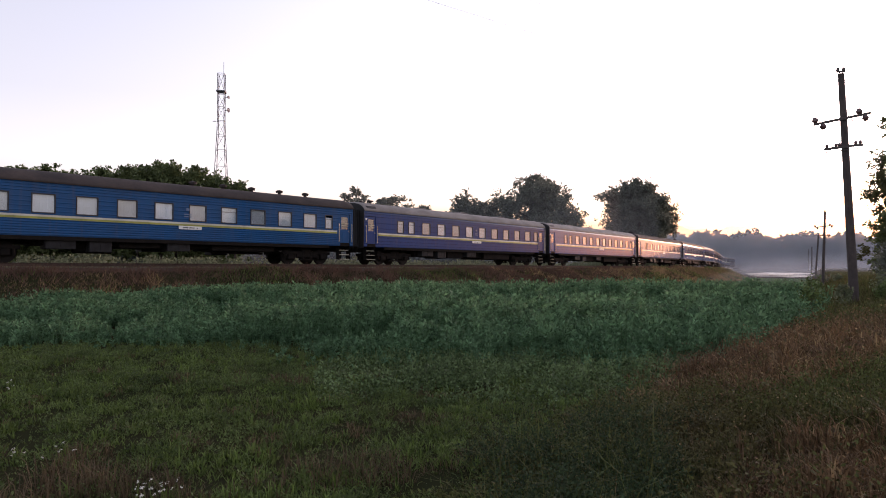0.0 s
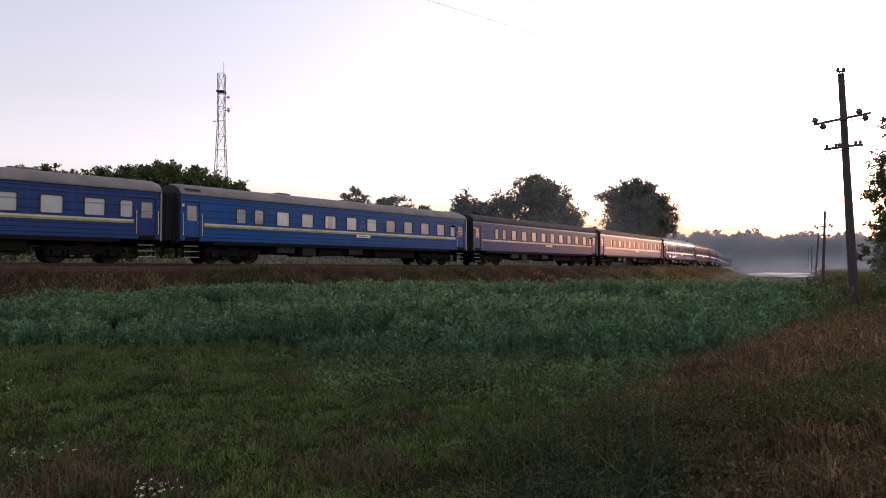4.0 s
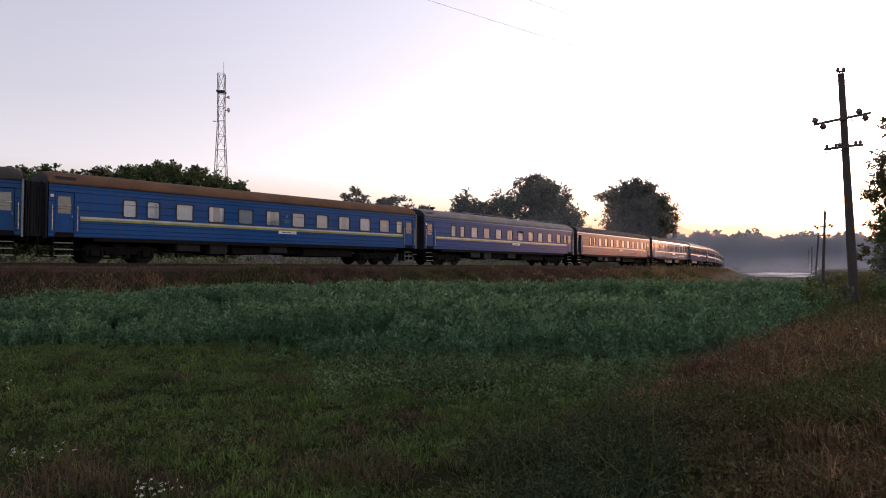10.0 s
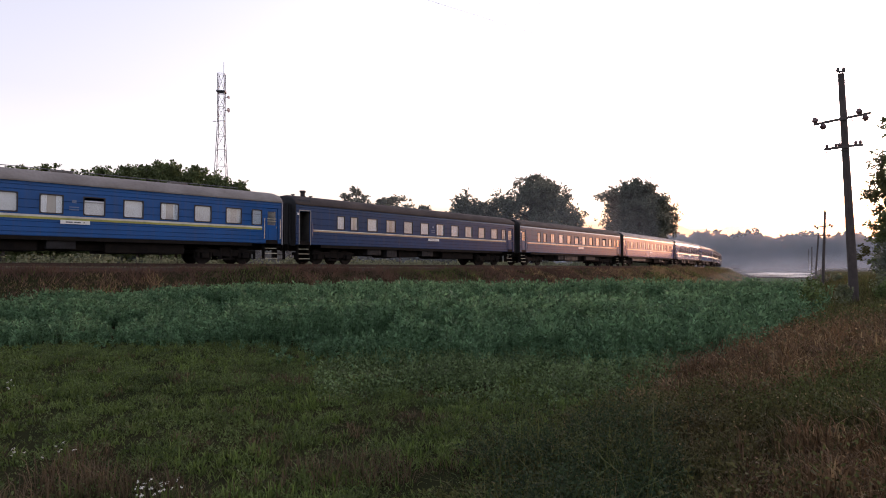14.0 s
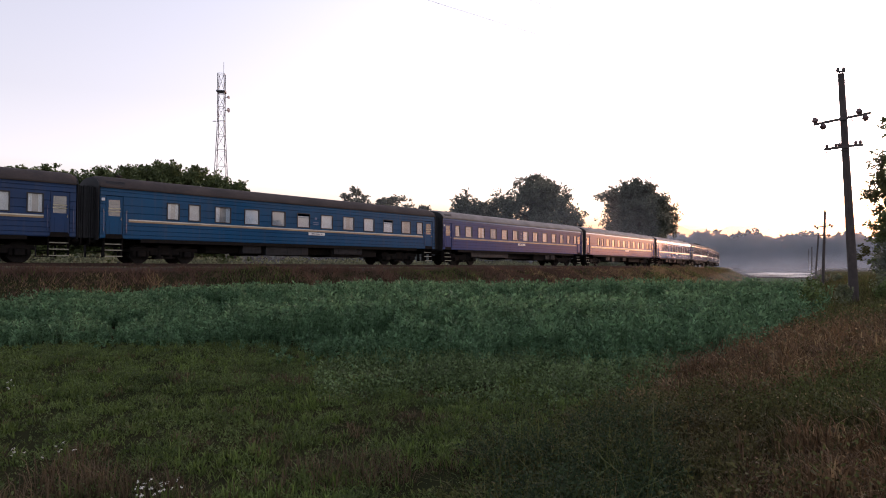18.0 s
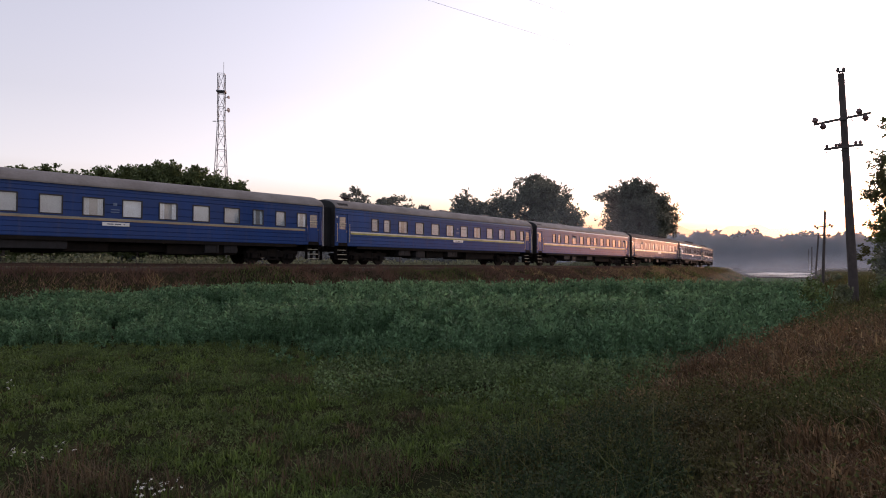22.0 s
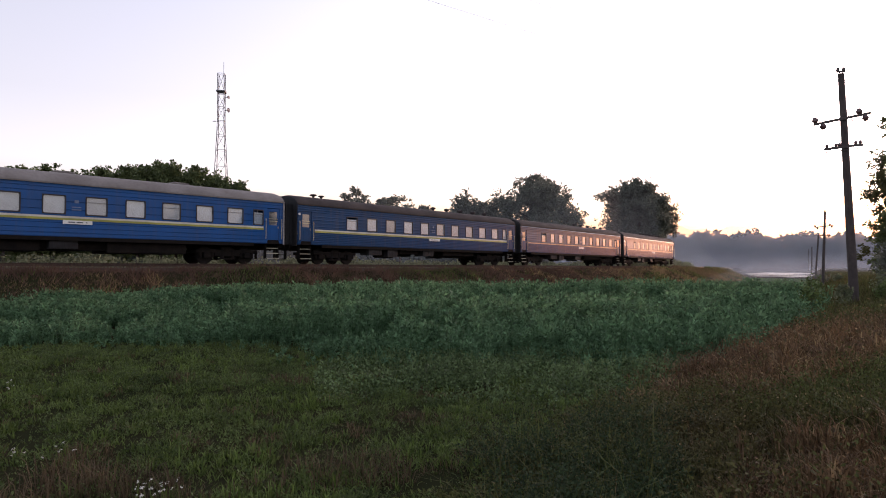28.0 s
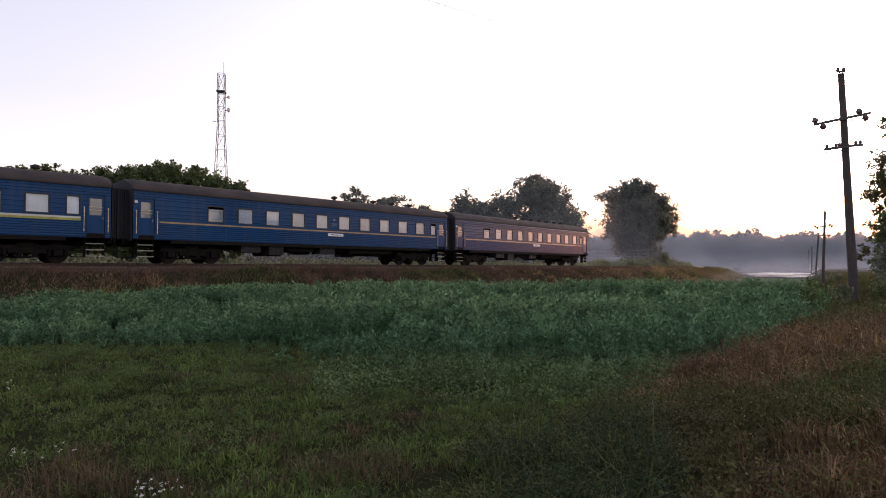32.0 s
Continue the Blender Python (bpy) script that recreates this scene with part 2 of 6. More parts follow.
def tube(bm, a, b, r0, r1=None, sides=8):
    a, b = Vector(a), Vector(b)
    r1 = r0 if r1 is None else r1
    m = Matrix.Translation((a + b) / 2) @ (b - a).to_track_quat("Z", "Y").to_matrix().to_4x4()
    bmesh.ops.create_cone(bm, cap_ends=True, segments=sides, radius1=r0, radius2=r1, depth=(b - a).length, matrix=m)
    return bm


def smoothstep(a, b, x):
    t = np.clip((x - a) / (b - a), 0, 1)
    return t * t * (3 - 2 * t)


# ---- the track's line: headings in radians along it ----
KNOT_S = [-60, -45, -30, -15, 0, 15, 30, 45, 60, 90, 120, 150, 180, 210, 240, 270, 300, 330, 360]
KNOT_TURN = [0.6926, 0.73, 0.7674, 0.80481, 0.8422, 0.87328, 0.89965, 0.93119, 0.96858, 1.04543, 1.09411, 1.11914, 1.12679, 1.11741, 1.09462, 1.06355, 1.02911, 0.99415, 0.9592]
LINE_S = np.arange(-420.0, 421.0, 1.0)
turn = np.interp(LINE_S, KNOT_S, KNOT_TURN)
turn = np.convolve(np.pad(turn, 7, mode="edge"), np.ones(15) / 15, "valid")
LINE_X = np.concatenate([[0], np.cumsum((np.cos(turn)[1:] + np.cos(turn)[:-1]) / 2)])
LINE_Y = np.concatenate([[0], np.cumsum((np.sin(turn)[1:] + np.sin(turn)[:-1]) / 2)])
LINE_X += -6.8889 - LINE_X[420]
LINE_Y += 42.1005 - LINE_Y[420]


def rail_z(s):
    return 1.6 + 0.14 - 0.004216 * np.clip(s, -40, 330)


def on_line(s, aside=0.0, up=0.0):
    """A point beside the track; aside is positive towards the field."""
    x, y, q = (np.interp(s, LINE_S, a) for a in (LINE_X, LINE_Y, turn))
    return np.array([x + np.sin(q) * aside, y - np.cos(q) * aside, rail_z(s) + up])


def near_line(x, y):
    """Signed distance from the track (positive towards the field) and the place along it."""
    x, y = np.atleast_1d(np.asarray(x, float)), np.atleast_1d(np.asarray(y, float))
    best, at = np.full(x.shape, 1e9), np.zeros(x.shape, int)
    for i in range(0, len(LINE_S), 8):
        d = (x - LINE_X[i]) ** 2 + (y - LINE_Y[i]) ** 2
        better = d < best
        best[better], at[better] = d[better], i
    for k in range(-7, 8):
        i = np.clip(at + k, 0, len(LINE_S) - 1)
        d = (x - LINE_X[i]) ** 2 + (y - LINE_Y[i]) ** 2
        better = d < best
        best[better] = d[better]
        at = np.where(better, i, at)
    q = turn[at]
    side = (x - LINE_X[at]) * np.sin(q) - (y - LINE_Y[at]) * np.cos(q)
    return np.where(side > 0, 1, -1) * np.sqrt(best), LINE_S[at]


BANK_Y = [0.0, 3.7, 5.2, 7.0, 8.9, 12.7, 20.4, 57, 100, 400]
BANK_X = [-0.1, 0.4, 1.2, 2.4, 3.5, 6.4, 12.2, 35, 60, 240]


def bank(x, y):
    """How far right of the field's edge a place lies, in metres."""
    return x - np.interp(y, BANK_Y, BANK_X)


def hills(x, y, size, amount):
    return amount * (np.sin(x / size + 1.3 * np.sin(y / size * 0.7)) * np.sin(y / size * 1.1 + 0.8 * np.sin(x / size * 0.9 + 2)))


def ground_z(x, y):
    x, y = np.asarray(x, float), np.asarray(y, float)
    d, s = near_line(x.ravel(), y.ravel())
    d, s = d.reshape(x.shape), s.reshape(x.shape)
    e = bank(x, y)
    raised = smoothstep(0, 3.5, e) * (y > -4)
    z = 0.08 + 0.4 * raised - 1.45 * smoothstep(34, 75, y) * smoothstep(-10, 20, x) * (1 - 0.8 * raised)
    z = z + hills(x, y, 0.7, 0.018) + hills(x, y, 2.9, 0.035) - 0.08 * np.exp(-(x ** 2 + y ** 2) / 4)
    level = rail_z(s) - 0.6 - 0.4 * smoothstep(4, 14, -d)
    z = np.where(d < 0, level + (z - level) * smoothstep(70, 170, -d), z)
    top = rail_z(s) - 0.42
    a = np.abs(d)
    drop = np.maximum(top - z, 0.3)
    run = np.where(d > 0, 2.5, 2.0) * drop
    slope = smoothstep(0, 1, np.clip((a - 2.6) / run, 0, 1)) * 0.5 + 0.5 * np.clip((a - 2.6) / run, 0, 1)
    z2 = top + (z - top) * slope + (a > 2.4) * (a < 2.6 + run) * (hills(x, y, 1.3, 0.09) + hills(x, y, 3.3, 0.2 + 0.15 * smoothstep(30, 60, s)))
    return np.where(a < 2.6 + run, z2, z)


def gz(x, y):
    return float(ground_z(np.array([x]), np.array([y]))[0])


# ---- ground: one sheet from the camera's feet to the horizon ----
def build_ground():
    rings = [0.0]
    r = 0.5
    while r < 190:
        rings.append(r)
        r *= 1.017
    while r < 2600:
        rings.append(r)
        r *= 1.08
    rings = np.array(rings[1:])
    fine, rest = np.linspace(radians(48), radians(132), 240), np.linspace(radians(132), radians(408), 90)[1:-1]
    ang = np.concatenate([fine, rest])
    R, A = np.meshgrid(rings, ang, indexing="ij")
    X, Y = R * np.cos(A), R * np.sin(A)
    Z = ground_z(X, Y)
    na, nr = len(ang), len(rings)
    verts = np.stack([X, Y, Z], -1).reshape(-1, 3)
    i, j = np.meshgrid(np.arange(nr - 1), np.arange(na), indexing="ij")
    j2 = (j + 1) % na
    faces = np.stack([i * na + j, (i + 1) * na + j, (i + 1) * na + j2, i * na + j2], -1).reshape(-1, 4)
    verts = np.vstack([verts, [[0, 0, float(ground_z(0.0, 0.0))]]])
    me = mesh_np("ground", verts, faces, SOIL, True)
    bm = bmesh.new()
    bm.from_mesh(me)
    bm.verts.ensure_lookup_table()
    c = bm.verts[len(verts) - 1]
    for k in range(na):
        bm.faces.new((c, bm.verts[k], bm.verts[(k + 1) % na]))
    bm.to_mesh(me)
    bm.free()
    tagged(new("ground", me), "dark earthy field ground under grass and crops", "ground", kind="structure")


build_ground()


def sweep(name, profile, s0, s1, step, mat, label, category, kind="structure"):
    """A closed profile of (aside, up) swept along the track."""
    ss = np.arange(s0, s1 + step / 2, step)
    k = len(profile)
    verts = np.array([on_line(s, a, u) for s in ss for a, u in profile])
    faces = [(i * k + j, i * k + (j + 1) % k, (i + 1) * k + (j + 1) % k, (i + 1) * k + j) for i in range(len(ss) - 1) for j in range(k)]
    return tagged(new(name, mesh_np(name, verts, faces, mat)), label, category, kind=kind)


sweep("ballast_bed", [(2.3, -0.6), (1.6, -0.22), (-1.6, -0.22), (-2.3, -0.6)], -330, 400, 4, BALLAST, "weathered grey ballast bed under the rails", "ballast")
for side in (0.79, -0.79):
    sweep("rail", [(side - 0.035, 0), (side + 0.035, 0), (side + 0.035, -0.04), (side + 0.01, -0.05), (side + 0.01, -0.14), (side + 0.07, -0.155),
                   (side + 0.07, -0.165), (side - 0.07, -0.165), (side - 0.07, -0.155), (side - 0.01, -0.14), (side - 0.01, -0.05), (side - 0.035, -0.04)],
          -330, 400, 4, RAIL, "rusty brown steel rail on the ballast bed", "rail")


# ---- plants ----
rng = np.random.default_rng(7)


def blade_mesh(name, pos, height, width, lean, mat, segments=1):
    """Grass blades: one island each, bent over their length. pos (n, 3), height and width (n,)."""
    n = len(pos)
    yaw, way = rng.uniform(0, 2 * np.pi, n), rng.uniform(0, 2 * np.pi, n)
    side = np.stack([np.cos(yaw), np.sin(yaw), np.zeros(n)], -1) * (width / 2)[:, None]
    bend = np.stack([np.cos(way), np.sin(way), np.zeros(n)], -1) * (height * lean * rng.uniform(0.2, 1.2, n))[:, None]
    up = np.stack([np.zeros(n), np.zeros(n), height], -1)
    if segments == 1:
        verts = np.stack([pos - side, pos + side, pos + up + bend], 1).reshape(-1, 3)
        faces = np.arange(3 * n).reshape(-1, 3)
    else:
        mid = pos + up * 0.6 + bend * 0.3
        verts = np.stack([pos - side, pos + side, mid - side * 0.8, mid + side * 0.8, pos + up * 0.95 + bend], 1).reshape(-1, 3)
        o = np.arange(n)[:, None] * 5
        faces = np.concatenate([o + [0, 1, 3], o + [0, 3, 2], o + [2, 3, 4]], 0)
    return mesh_np(name, verts, faces, mat)


def leaf_mesh(name, pos, size, mat, flat=0.0, way=None, wide=0.32):
    """Leaves: folded diamonds of two triangles, turned at random (flat: 1 lies level)."""
    n = len(pos)
    a = rng.normal(size=(n, 3))
    if way is not None:
        a = a * 0.8 + way
    a[:, 2] *= 1 - flat
    a /= np.linalg.norm(a, axis=1)[:, None] + 1e-9
    b = rng.normal(size=(n, 3))
    b[:, 2] *= 1 - flat
    b -= a * np.sum(a * b, 1)[:, None]
    b /= np.linalg.norm(b, axis=1)[:, None] + 1e-9
    s = np.asarray(size)[:, None]
    verts = np.stack([pos, pos + a * s * 0.5 + b * s * wide, pos + a * s, pos + a * s * 0.5 - b * s * wide], 1).reshape(-1, 3)
    o = np.arange(n)[:, None] * 4
    return mesh_np(name, verts, np.concatenate([o + [0, 1, 2], o + [0, 2, 3]], 0), mat)


def scatter(n, near, far, a0=-37, a1=37, power=1.0):
    """Places on the ground in a fan before the camera; more of them near when power is larger."""
    az = np.radians(rng.uniform(a0, a1, n))
    u = rng.uniform(0, 1, n) ** power
    r = np.sqrt(near ** 2 + u * (far ** 2 - near ** 2))
    x, y = r * np.sin(az), r * np.cos(az)
    return x, y


def field(x, y):
    """1 where the oats stand."""
    d, s = near_line(x, y)
    e = bank(x, y)
    z = ground_z(x, y)
    toe = 2.6 + 2.5 * np.maximum(rail_z(s) - 0.42 - 0.1 + 1.45 * smoothstep(34, 75, y) * smoothstep(-10, 20, x), 0.3)
    toe = toe + 2.3 * (1 - smoothstep(-22, 5, s))
    edge = 10.5 - 0.1 * x - 1.5 * smoothstep(-3.5, 1.8, x) + hills(x, y, 1.7, 0.7) + hills(x, y, 0.6, 0.35)
    return (y > edge) & (e < 0.2 + hills(x, y, 1.1, 0.5)) & (d > toe - 0.3 + hills(x, y, 2.3, 0.5)), edge


def place(x, y, sink=0.02):
    return np.stack([x, y, ground_z(x, y) - sink], -1)


def stuff(name, me, label, category):
    return tagged(new(name, me), label, category, kind="stuff")


def tufts(x, y, count, height, width, lean, reach, segments, mat, name):
    """Tufts of blades that spread from one foot each. height per tuft."""
    n = len(x)
    foot = np.repeat(place(x, y), count, 0)
    a = rng.uniform(0, 2 * np.pi, n * count)
    out = rng.uniform(0.1, 1, n * count)
    foot[:, 0] += np.cos(a) * out * reach * 0.4
    foot[:, 1] += np.sin(a) * out * reach * 0.4
    h = np.repeat(height, count) * rng.uniform(0.5, 1.1, n * count) * (1.1 - 0.35 * out)
    w = np.repeat(width, count)
    side = np.stack([-np.sin(a), np.cos(a), np.zeros(n * count)], -1) * (w / 2)[:, None]
    bend = np.stack([np.cos(a), np.sin(a), np.zeros(n * count)], -1) * (h * lean * out)[:, None] + rng.normal(0, 0.12, (n * count, 3)) * h[:, None] * [1, 1, 0]
    up = np.stack([np.zeros(n * count), np.zeros(n * count), h], -1)
    if segments == 1:
        verts = np.stack([foot - side, foot + side, foot + up + bend], 1).reshape(-1, 3)
        faces = np.arange(len(verts)).reshape(-1, 3)
    else:
        mid = foot + up * 0.7 + bend * 0.35
        verts = np.stack([foot - side, foot + side, mid - side * 0.9, mid + side * 0.9, foot + up * 0.9 + bend], 1).reshape(-1, 3)
        o = np.arange(n * count)[:, None] * 5
        faces = np.concatenate([o + [0, 1, 3], o + [0, 3, 2], o + [2, 3, 4]], 0)
    return mesh_np(name, verts, faces, mat)


def leafy_plants(x, y, height, count, size, mat, name, spread=0.3, bare=0.12, wide=0.32):
    """Upright plants: leaves that stand out from a stem, larger in the middle."""
    n = len(x)
    p = np.repeat(place(x, y), count, 0)
    h = np.repeat(height, count)
    u = bare + (1 - bare) * rng.uniform(0, 1, n * count) ** (0.6 if bare > 0.2 else 1.0)
    a = rng.uniform(0, 2 * np.pi, n * count)
    p[:, 2] += h * u
    way = np.stack([np.cos(a), np.sin(a), rng.uniform(0.2, 1.3, n * count)], -1) * 1.6
    p[:, :2] += np.stack([np.cos(a), np.sin(a)], -1) * (h * spread * 0.25)[:, None]
    return leaf_mesh(name, p, np.repeat(size, count) * rng.uniform(0.6, 1.2, n * count), mat, 0, way, wide)


def crop_lump(x, y):
    return hills(x, y * 2.2, 1.9, 0.5) + hills(x * 0.6, y * 1.7, 0.8, 0.4) + hills(x * 0.2, y * 1.6, 1.3, 1.0)


def furrow(x, y):
    """1 in the wheel ruts and thin strips of the crop."""
    wave = 0.35 * np.sin(x * 0.9) + 0.2 * np.sin(x * 2.3 + 1)
    ruts = np.exp(-((y - 10.9 - wave) / 0.28) ** 2) * smoothstep(0.8, 1.8, x) * (1 - smoothstep(4.0, 4.6, x))
    ruts = ruts + np.exp(-((y - 15.6 - 0.12 * x - 1.3 * wave) / 0.5) ** 2) * smoothstep(1.5, 3.5, x)
    ruts = ruts + 0.8 * np.exp(-((y - 13.3 + 0.1 * x - wave) / 0.35) ** 2) * (1 - smoothstep(-3.5, -1.0, x))
    ruts = ruts + 0.7 * np.exp(-((y - 20.5 - 0.1 * x - 1.5 * wave) / 0.7) ** 2) * smoothstep(-9, -2, x)
    return np.clip(ruts, 0, 1) * np.clip(0.75 + hills(x, y, 0.8, 0.6), 0, 1)


def build_field():
    x, y = scatter(30000, 6.5, 30, -40, 40, power=1.2)
    inside, edge = field(x, y + rng.normal(0, 0.6, len(x)))
    lump = crop_lump(x, y) + 0.35 * patchy(x, y, 0.8, 41)
    inside &= (rng.uniform(-1, 0.9, len(x)) < lump + 0.12) & (rng.uniform(size=len(x)) < 0.25 + smoothstep(-0.5, 1.2, y - edge))
    rut = furrow(x, y)
    inside &= rng.uniform(size=len(x)) > 0.8 * rut
    x, y, edge, lump, rut = x[inside], y[inside], edge[inside], lump[inside], rut[inside]
    lump = lump - 1.2 * rut
    tall = (0.09 + 0.35 * smoothstep(-0.4, 2.6, y - edge)) * rng.uniform(0.6, 1.3, len(x)) * np.clip(1 + 0.75 * lump, 0.3, 1.75) * (0.72 + 0.28 * smoothstep(-14, -3, x)) * (1 - 0.45 * rut)
    r = np.hypot(x, y)
    stuff("young_oats", leafy_plants(x, y, tall, 20, 0.034 + 0.0022 * r + 0.06 * tall, CROP, "young_oats", 0.34, 0.35, 0.22), "blue-green leafy oats standing in a field", "crop")
    stuff("oat_stalks", tufts(x, y, 8, tall * 1.12, 0.009 + 0.0009 * r, 0.3, 0.05, 1, CROP, "oat_stalks"), "blue-green oat stalks in a field", "crop")
    x, y = scatter(70000, 24, 60, -40, 40, power=1.1)
    inside, edge = field(x, y)
    lump = crop_lump(x, y)
    inside &= rng.uniform(-1, 0.9, len(x)) < lump + 0.6
    x, y, lump = x[inside], y[inside], lump[inside]
    tall = 0.45 * rng.uniform(0.65, 1.2, len(x)) * (1 + 0.45 * lump) * (1 - 0.55 * smoothstep(28, 50, y)) * (0.72 + 0.28 * smoothstep(-14, -3, x))
    stuff("oat_field", tufts(x, y, 5, tall, 0.02 + 0.001 * np.hypot(x, y), 0.5, 0.12, 1, CROP, "oat_field"), "blue-green standing oats in a wide field", "crop")
    # added pale heads lighten the far crop, standing in for haze
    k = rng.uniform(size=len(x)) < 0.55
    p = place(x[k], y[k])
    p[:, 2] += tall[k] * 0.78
    stuff("oat_panicles", blade_mesh("oat_panicles", p, rng.uniform(0.1, 0.2, k.sum()), 0.022 + 0.0011 * np.hypot(x[k], y[k]), 0.8, HAZE_OAT), "pale green oat panicles over the standing crop", "crop")
    x, y = scatter(60000, 58, 150, 5, 37)
    inside, edge = field(x, y)
    x, y = x[inside], y[inside]
    stuff("far_oats", blade_mesh("far_oats", place(x, y), rng.uniform(0.15, 0.28, len(x)), np.full(len(x), 0.12), 0.5, CROP), "distant oats beside the embankment", "crop")


def patchy(x, y, size, seed):
    """Uneven patches about size metres wide, mostly between -1 and 1."""
    r = np.random.default_rng(seed)
    out = np.zeros(np.shape(x))
    for k in range(9):
        a, w, q = r.uniform(0, 2 * np.pi), 2 * np.pi / size / r.uniform(0.6, 1.9), r.uniform(0, 2 * np.pi)
        out = out + np.sin((x * np.cos(a) + y * np.sin(a)) * w + q)
    return out / 2.6


def clumps(x, y, count, spread):
    """Each place becomes a clump of count plants; also how far out in its clump each one stands, 0 to about 2."""
    n = len(x)
    gx, gy = rng.normal(0, 1, n * count), rng.normal(0, 1, n * count)
    w = np.repeat(spread * rng.uniform(0.5, 1.3, n), count)
    return np.repeat(x, count) + gx * w, np.repeat(y, count) + gy * w, np.hypot(gx, gy)


def build_meadow():
    def open_ground(x, y, reach=0.6):
        return ~field(x, y - 0.5 + rng.normal(0, 0.5, len(x)))[0] & (bank(x, y) < reach + hills(x, y, 0.9, 0.6)) & (np.abs(near_line(x, y)[0]) > 5)

    def bare(x, y):
        """Worn, darker spots with little growth; the -x term darkens the left for lens shading."""
        return patchy(x, y, 0.9, 3) + 0.6 * patchy(x, y, 0.35, 4) - 0.45 * smoothstep(5.5, 8.0, y) + 0.4 * smoothstep(1.8, 4.0, -x)
    x, y = scatter(150000, 3.1, 14.5, -41, 41, power=1.25)
    keep = open_ground(x, y, 0.8) & (bare(x, y) + rng.normal(0, 0.35, len(x)) < 1.05)
    x, y = x[keep], y[keep]
    r = np.hypot(x, y)
    tall = rng.uniform(0.02, 0.07, len(x)) * (1.1 + 0.5 * patchy(x, y, 0.5, 5))
    stuff("meadow_sward", blade_mesh("meadow_sward", place(x, y), np.maximum(tall, 0.015), 0.007 + 0.001 * r, 1.3, GRASS), "thick low meadow grass", "grass")
    # tussocks of longer blades
    x, y = scatter(4200, 3.1, 13.5, -41, 41, power=1.2)
    keep = open_ground(x, y) & (bare(x, y) < 0.9) & (patchy(x, y, 1.3, 6) + rng.normal(0, 0.5, len(x)) > -0.25)
    x, y = x[keep], y[keep]
    x, y, out = clumps(x, y, 5, 0.1)
    r = np.hypot(x, y)
    tall = rng.uniform(0.07, 0.16, len(x)) * (1.15 - 0.3 * np.minimum(out, 2))
    stuff("meadow_grass", tufts(x, y, 9, tall, 0.005 + 0.0009 * r, 1.1, 0.1, 2, GRASS, "meadow_grass"), "yellow-green meadow grass in tussocks", "grass")
    # clover and broad-leaved weeds in clumps
    x, y = scatter(3600, 3.1, 14.0, -41, 41, power=1.2)
    keep = open_ground(x, y, 1.0) & (bare(x, y) < 1.0) & (patchy(x, y, 1.6, 8) + rng.normal(0, 0.5, len(x)) > -0.35)
    x, y = x[keep], y[keep]
    x, y, out = clumps(x, y, 9, 0.11)
    r = np.hypot(x, y)
    tall = rng.uniform(0.05, 0.15, len(x)) * np.clip(1.25 - 0.4 * out, 0.35, 1.3)
    stuff("meadow_herbs", leafy_plants(x, y, tall, 10, (0.012 + 0.0014 * r) * rng.uniform(0.7, 1.3, len(x)), HERB, "meadow_herbs", 1.5, 0.3, 0.27), "low clover and broad-leaved meadow weeds", "weeds")
    x, y = scatter(9000, 6.2, 11, -12, 30)
    keep = (rng.uniform(size=len(x)) < smoothstep(6.3, 8.0, y) * (1 - smoothstep(9.6, 10.8, y)) * smoothstep(-2.5, 0.5, x)) & (bank(x, y) < 0.1) & (patchy(x, y, 0.9, 9) + rng.normal(0, 0.5, len(x)) > -0.3)
    x, y = x[keep], y[keep]
    stuff("edge_weeds", leafy_plants(x, y, rng.uniform(0.08, 0.3, len(x)), 14, np.full(len(x), 0.042), EDGE, "edge_weeds", 0.8), "leafy grey-green weeds along the edge of the oats", "weeds")
    # flat rosettes with long leaves
    x, y = scatter(2400, 3.2, 11, -41, 41, power=1.1)
    keep = open_ground(x, y, 0.6) & (patchy(x, y, 1.1, 10) + rng.normal(0, 0.5, len(x)) > 0.2)
    x, y = x[keep], y[keep]
    stuff("weed_rosettes", leafy_plants(x, y, rng.uniform(0.06, 0.14, len(x)), 11, rng.uniform(0.016, 0.038, len(x)), HERB, "weed_rosettes", 2.4), "broad-leaved weed rosettes in the meadow", "weeds")
    # dead grass: all over in small lots, thick in the two withered patches near the camera
    x, y = scatter(12000, 3.1, 12, -41, 41, power=1.3)
    withered = 1.6 * np.exp(-(((x + 2.9) / 1.0) ** 2 + ((y - 4.1) / 0.75) ** 2)) + 1.2 * np.exp(-(((x + 0.75) / 0.6) ** 2 + ((y - 4.4) / 0.5) ** 2)) + 0.8 * np.exp(-(((x + 2.6) / 1.2) ** 2 + ((y - 8.2) / 0.5) ** 2))
    keep = open_ground(x, y, 1.0) & (patchy(x, y, 0.9, 11) + rng.normal(0, 0.4, len(x)) + 1.2 * withered > 1.2)
    x, y, withered = x[keep], y[keep], withered[keep]
    stuff("dead_grass", tufts(x, y, 9, rng.uniform(0.05, 0.13, len(x)) * (1 + 1.2 * np.minimum(withered, 1)), 0.003 + 0.0006 * np.hypot(x, y), 1.2, 0.2, 2, DEAD, "dead_grass"), "reddish dead grass among the meadow", "grass")
    x, y = scatter(22, 3.1, 9, -41, 41)
    keep = open_ground(x, y, 1.0)
    x, y = x[keep], y[keep]
    stuff("meadow_stalks", tufts(x, y, 2, rng.uniform(0.12, 0.3, len(x)), np.full(len(x), 0.0038), 0.5, 0.05, 2, STRAW, "meadow_stalks"), "thin pale stalks standing over the meadow", "grass")


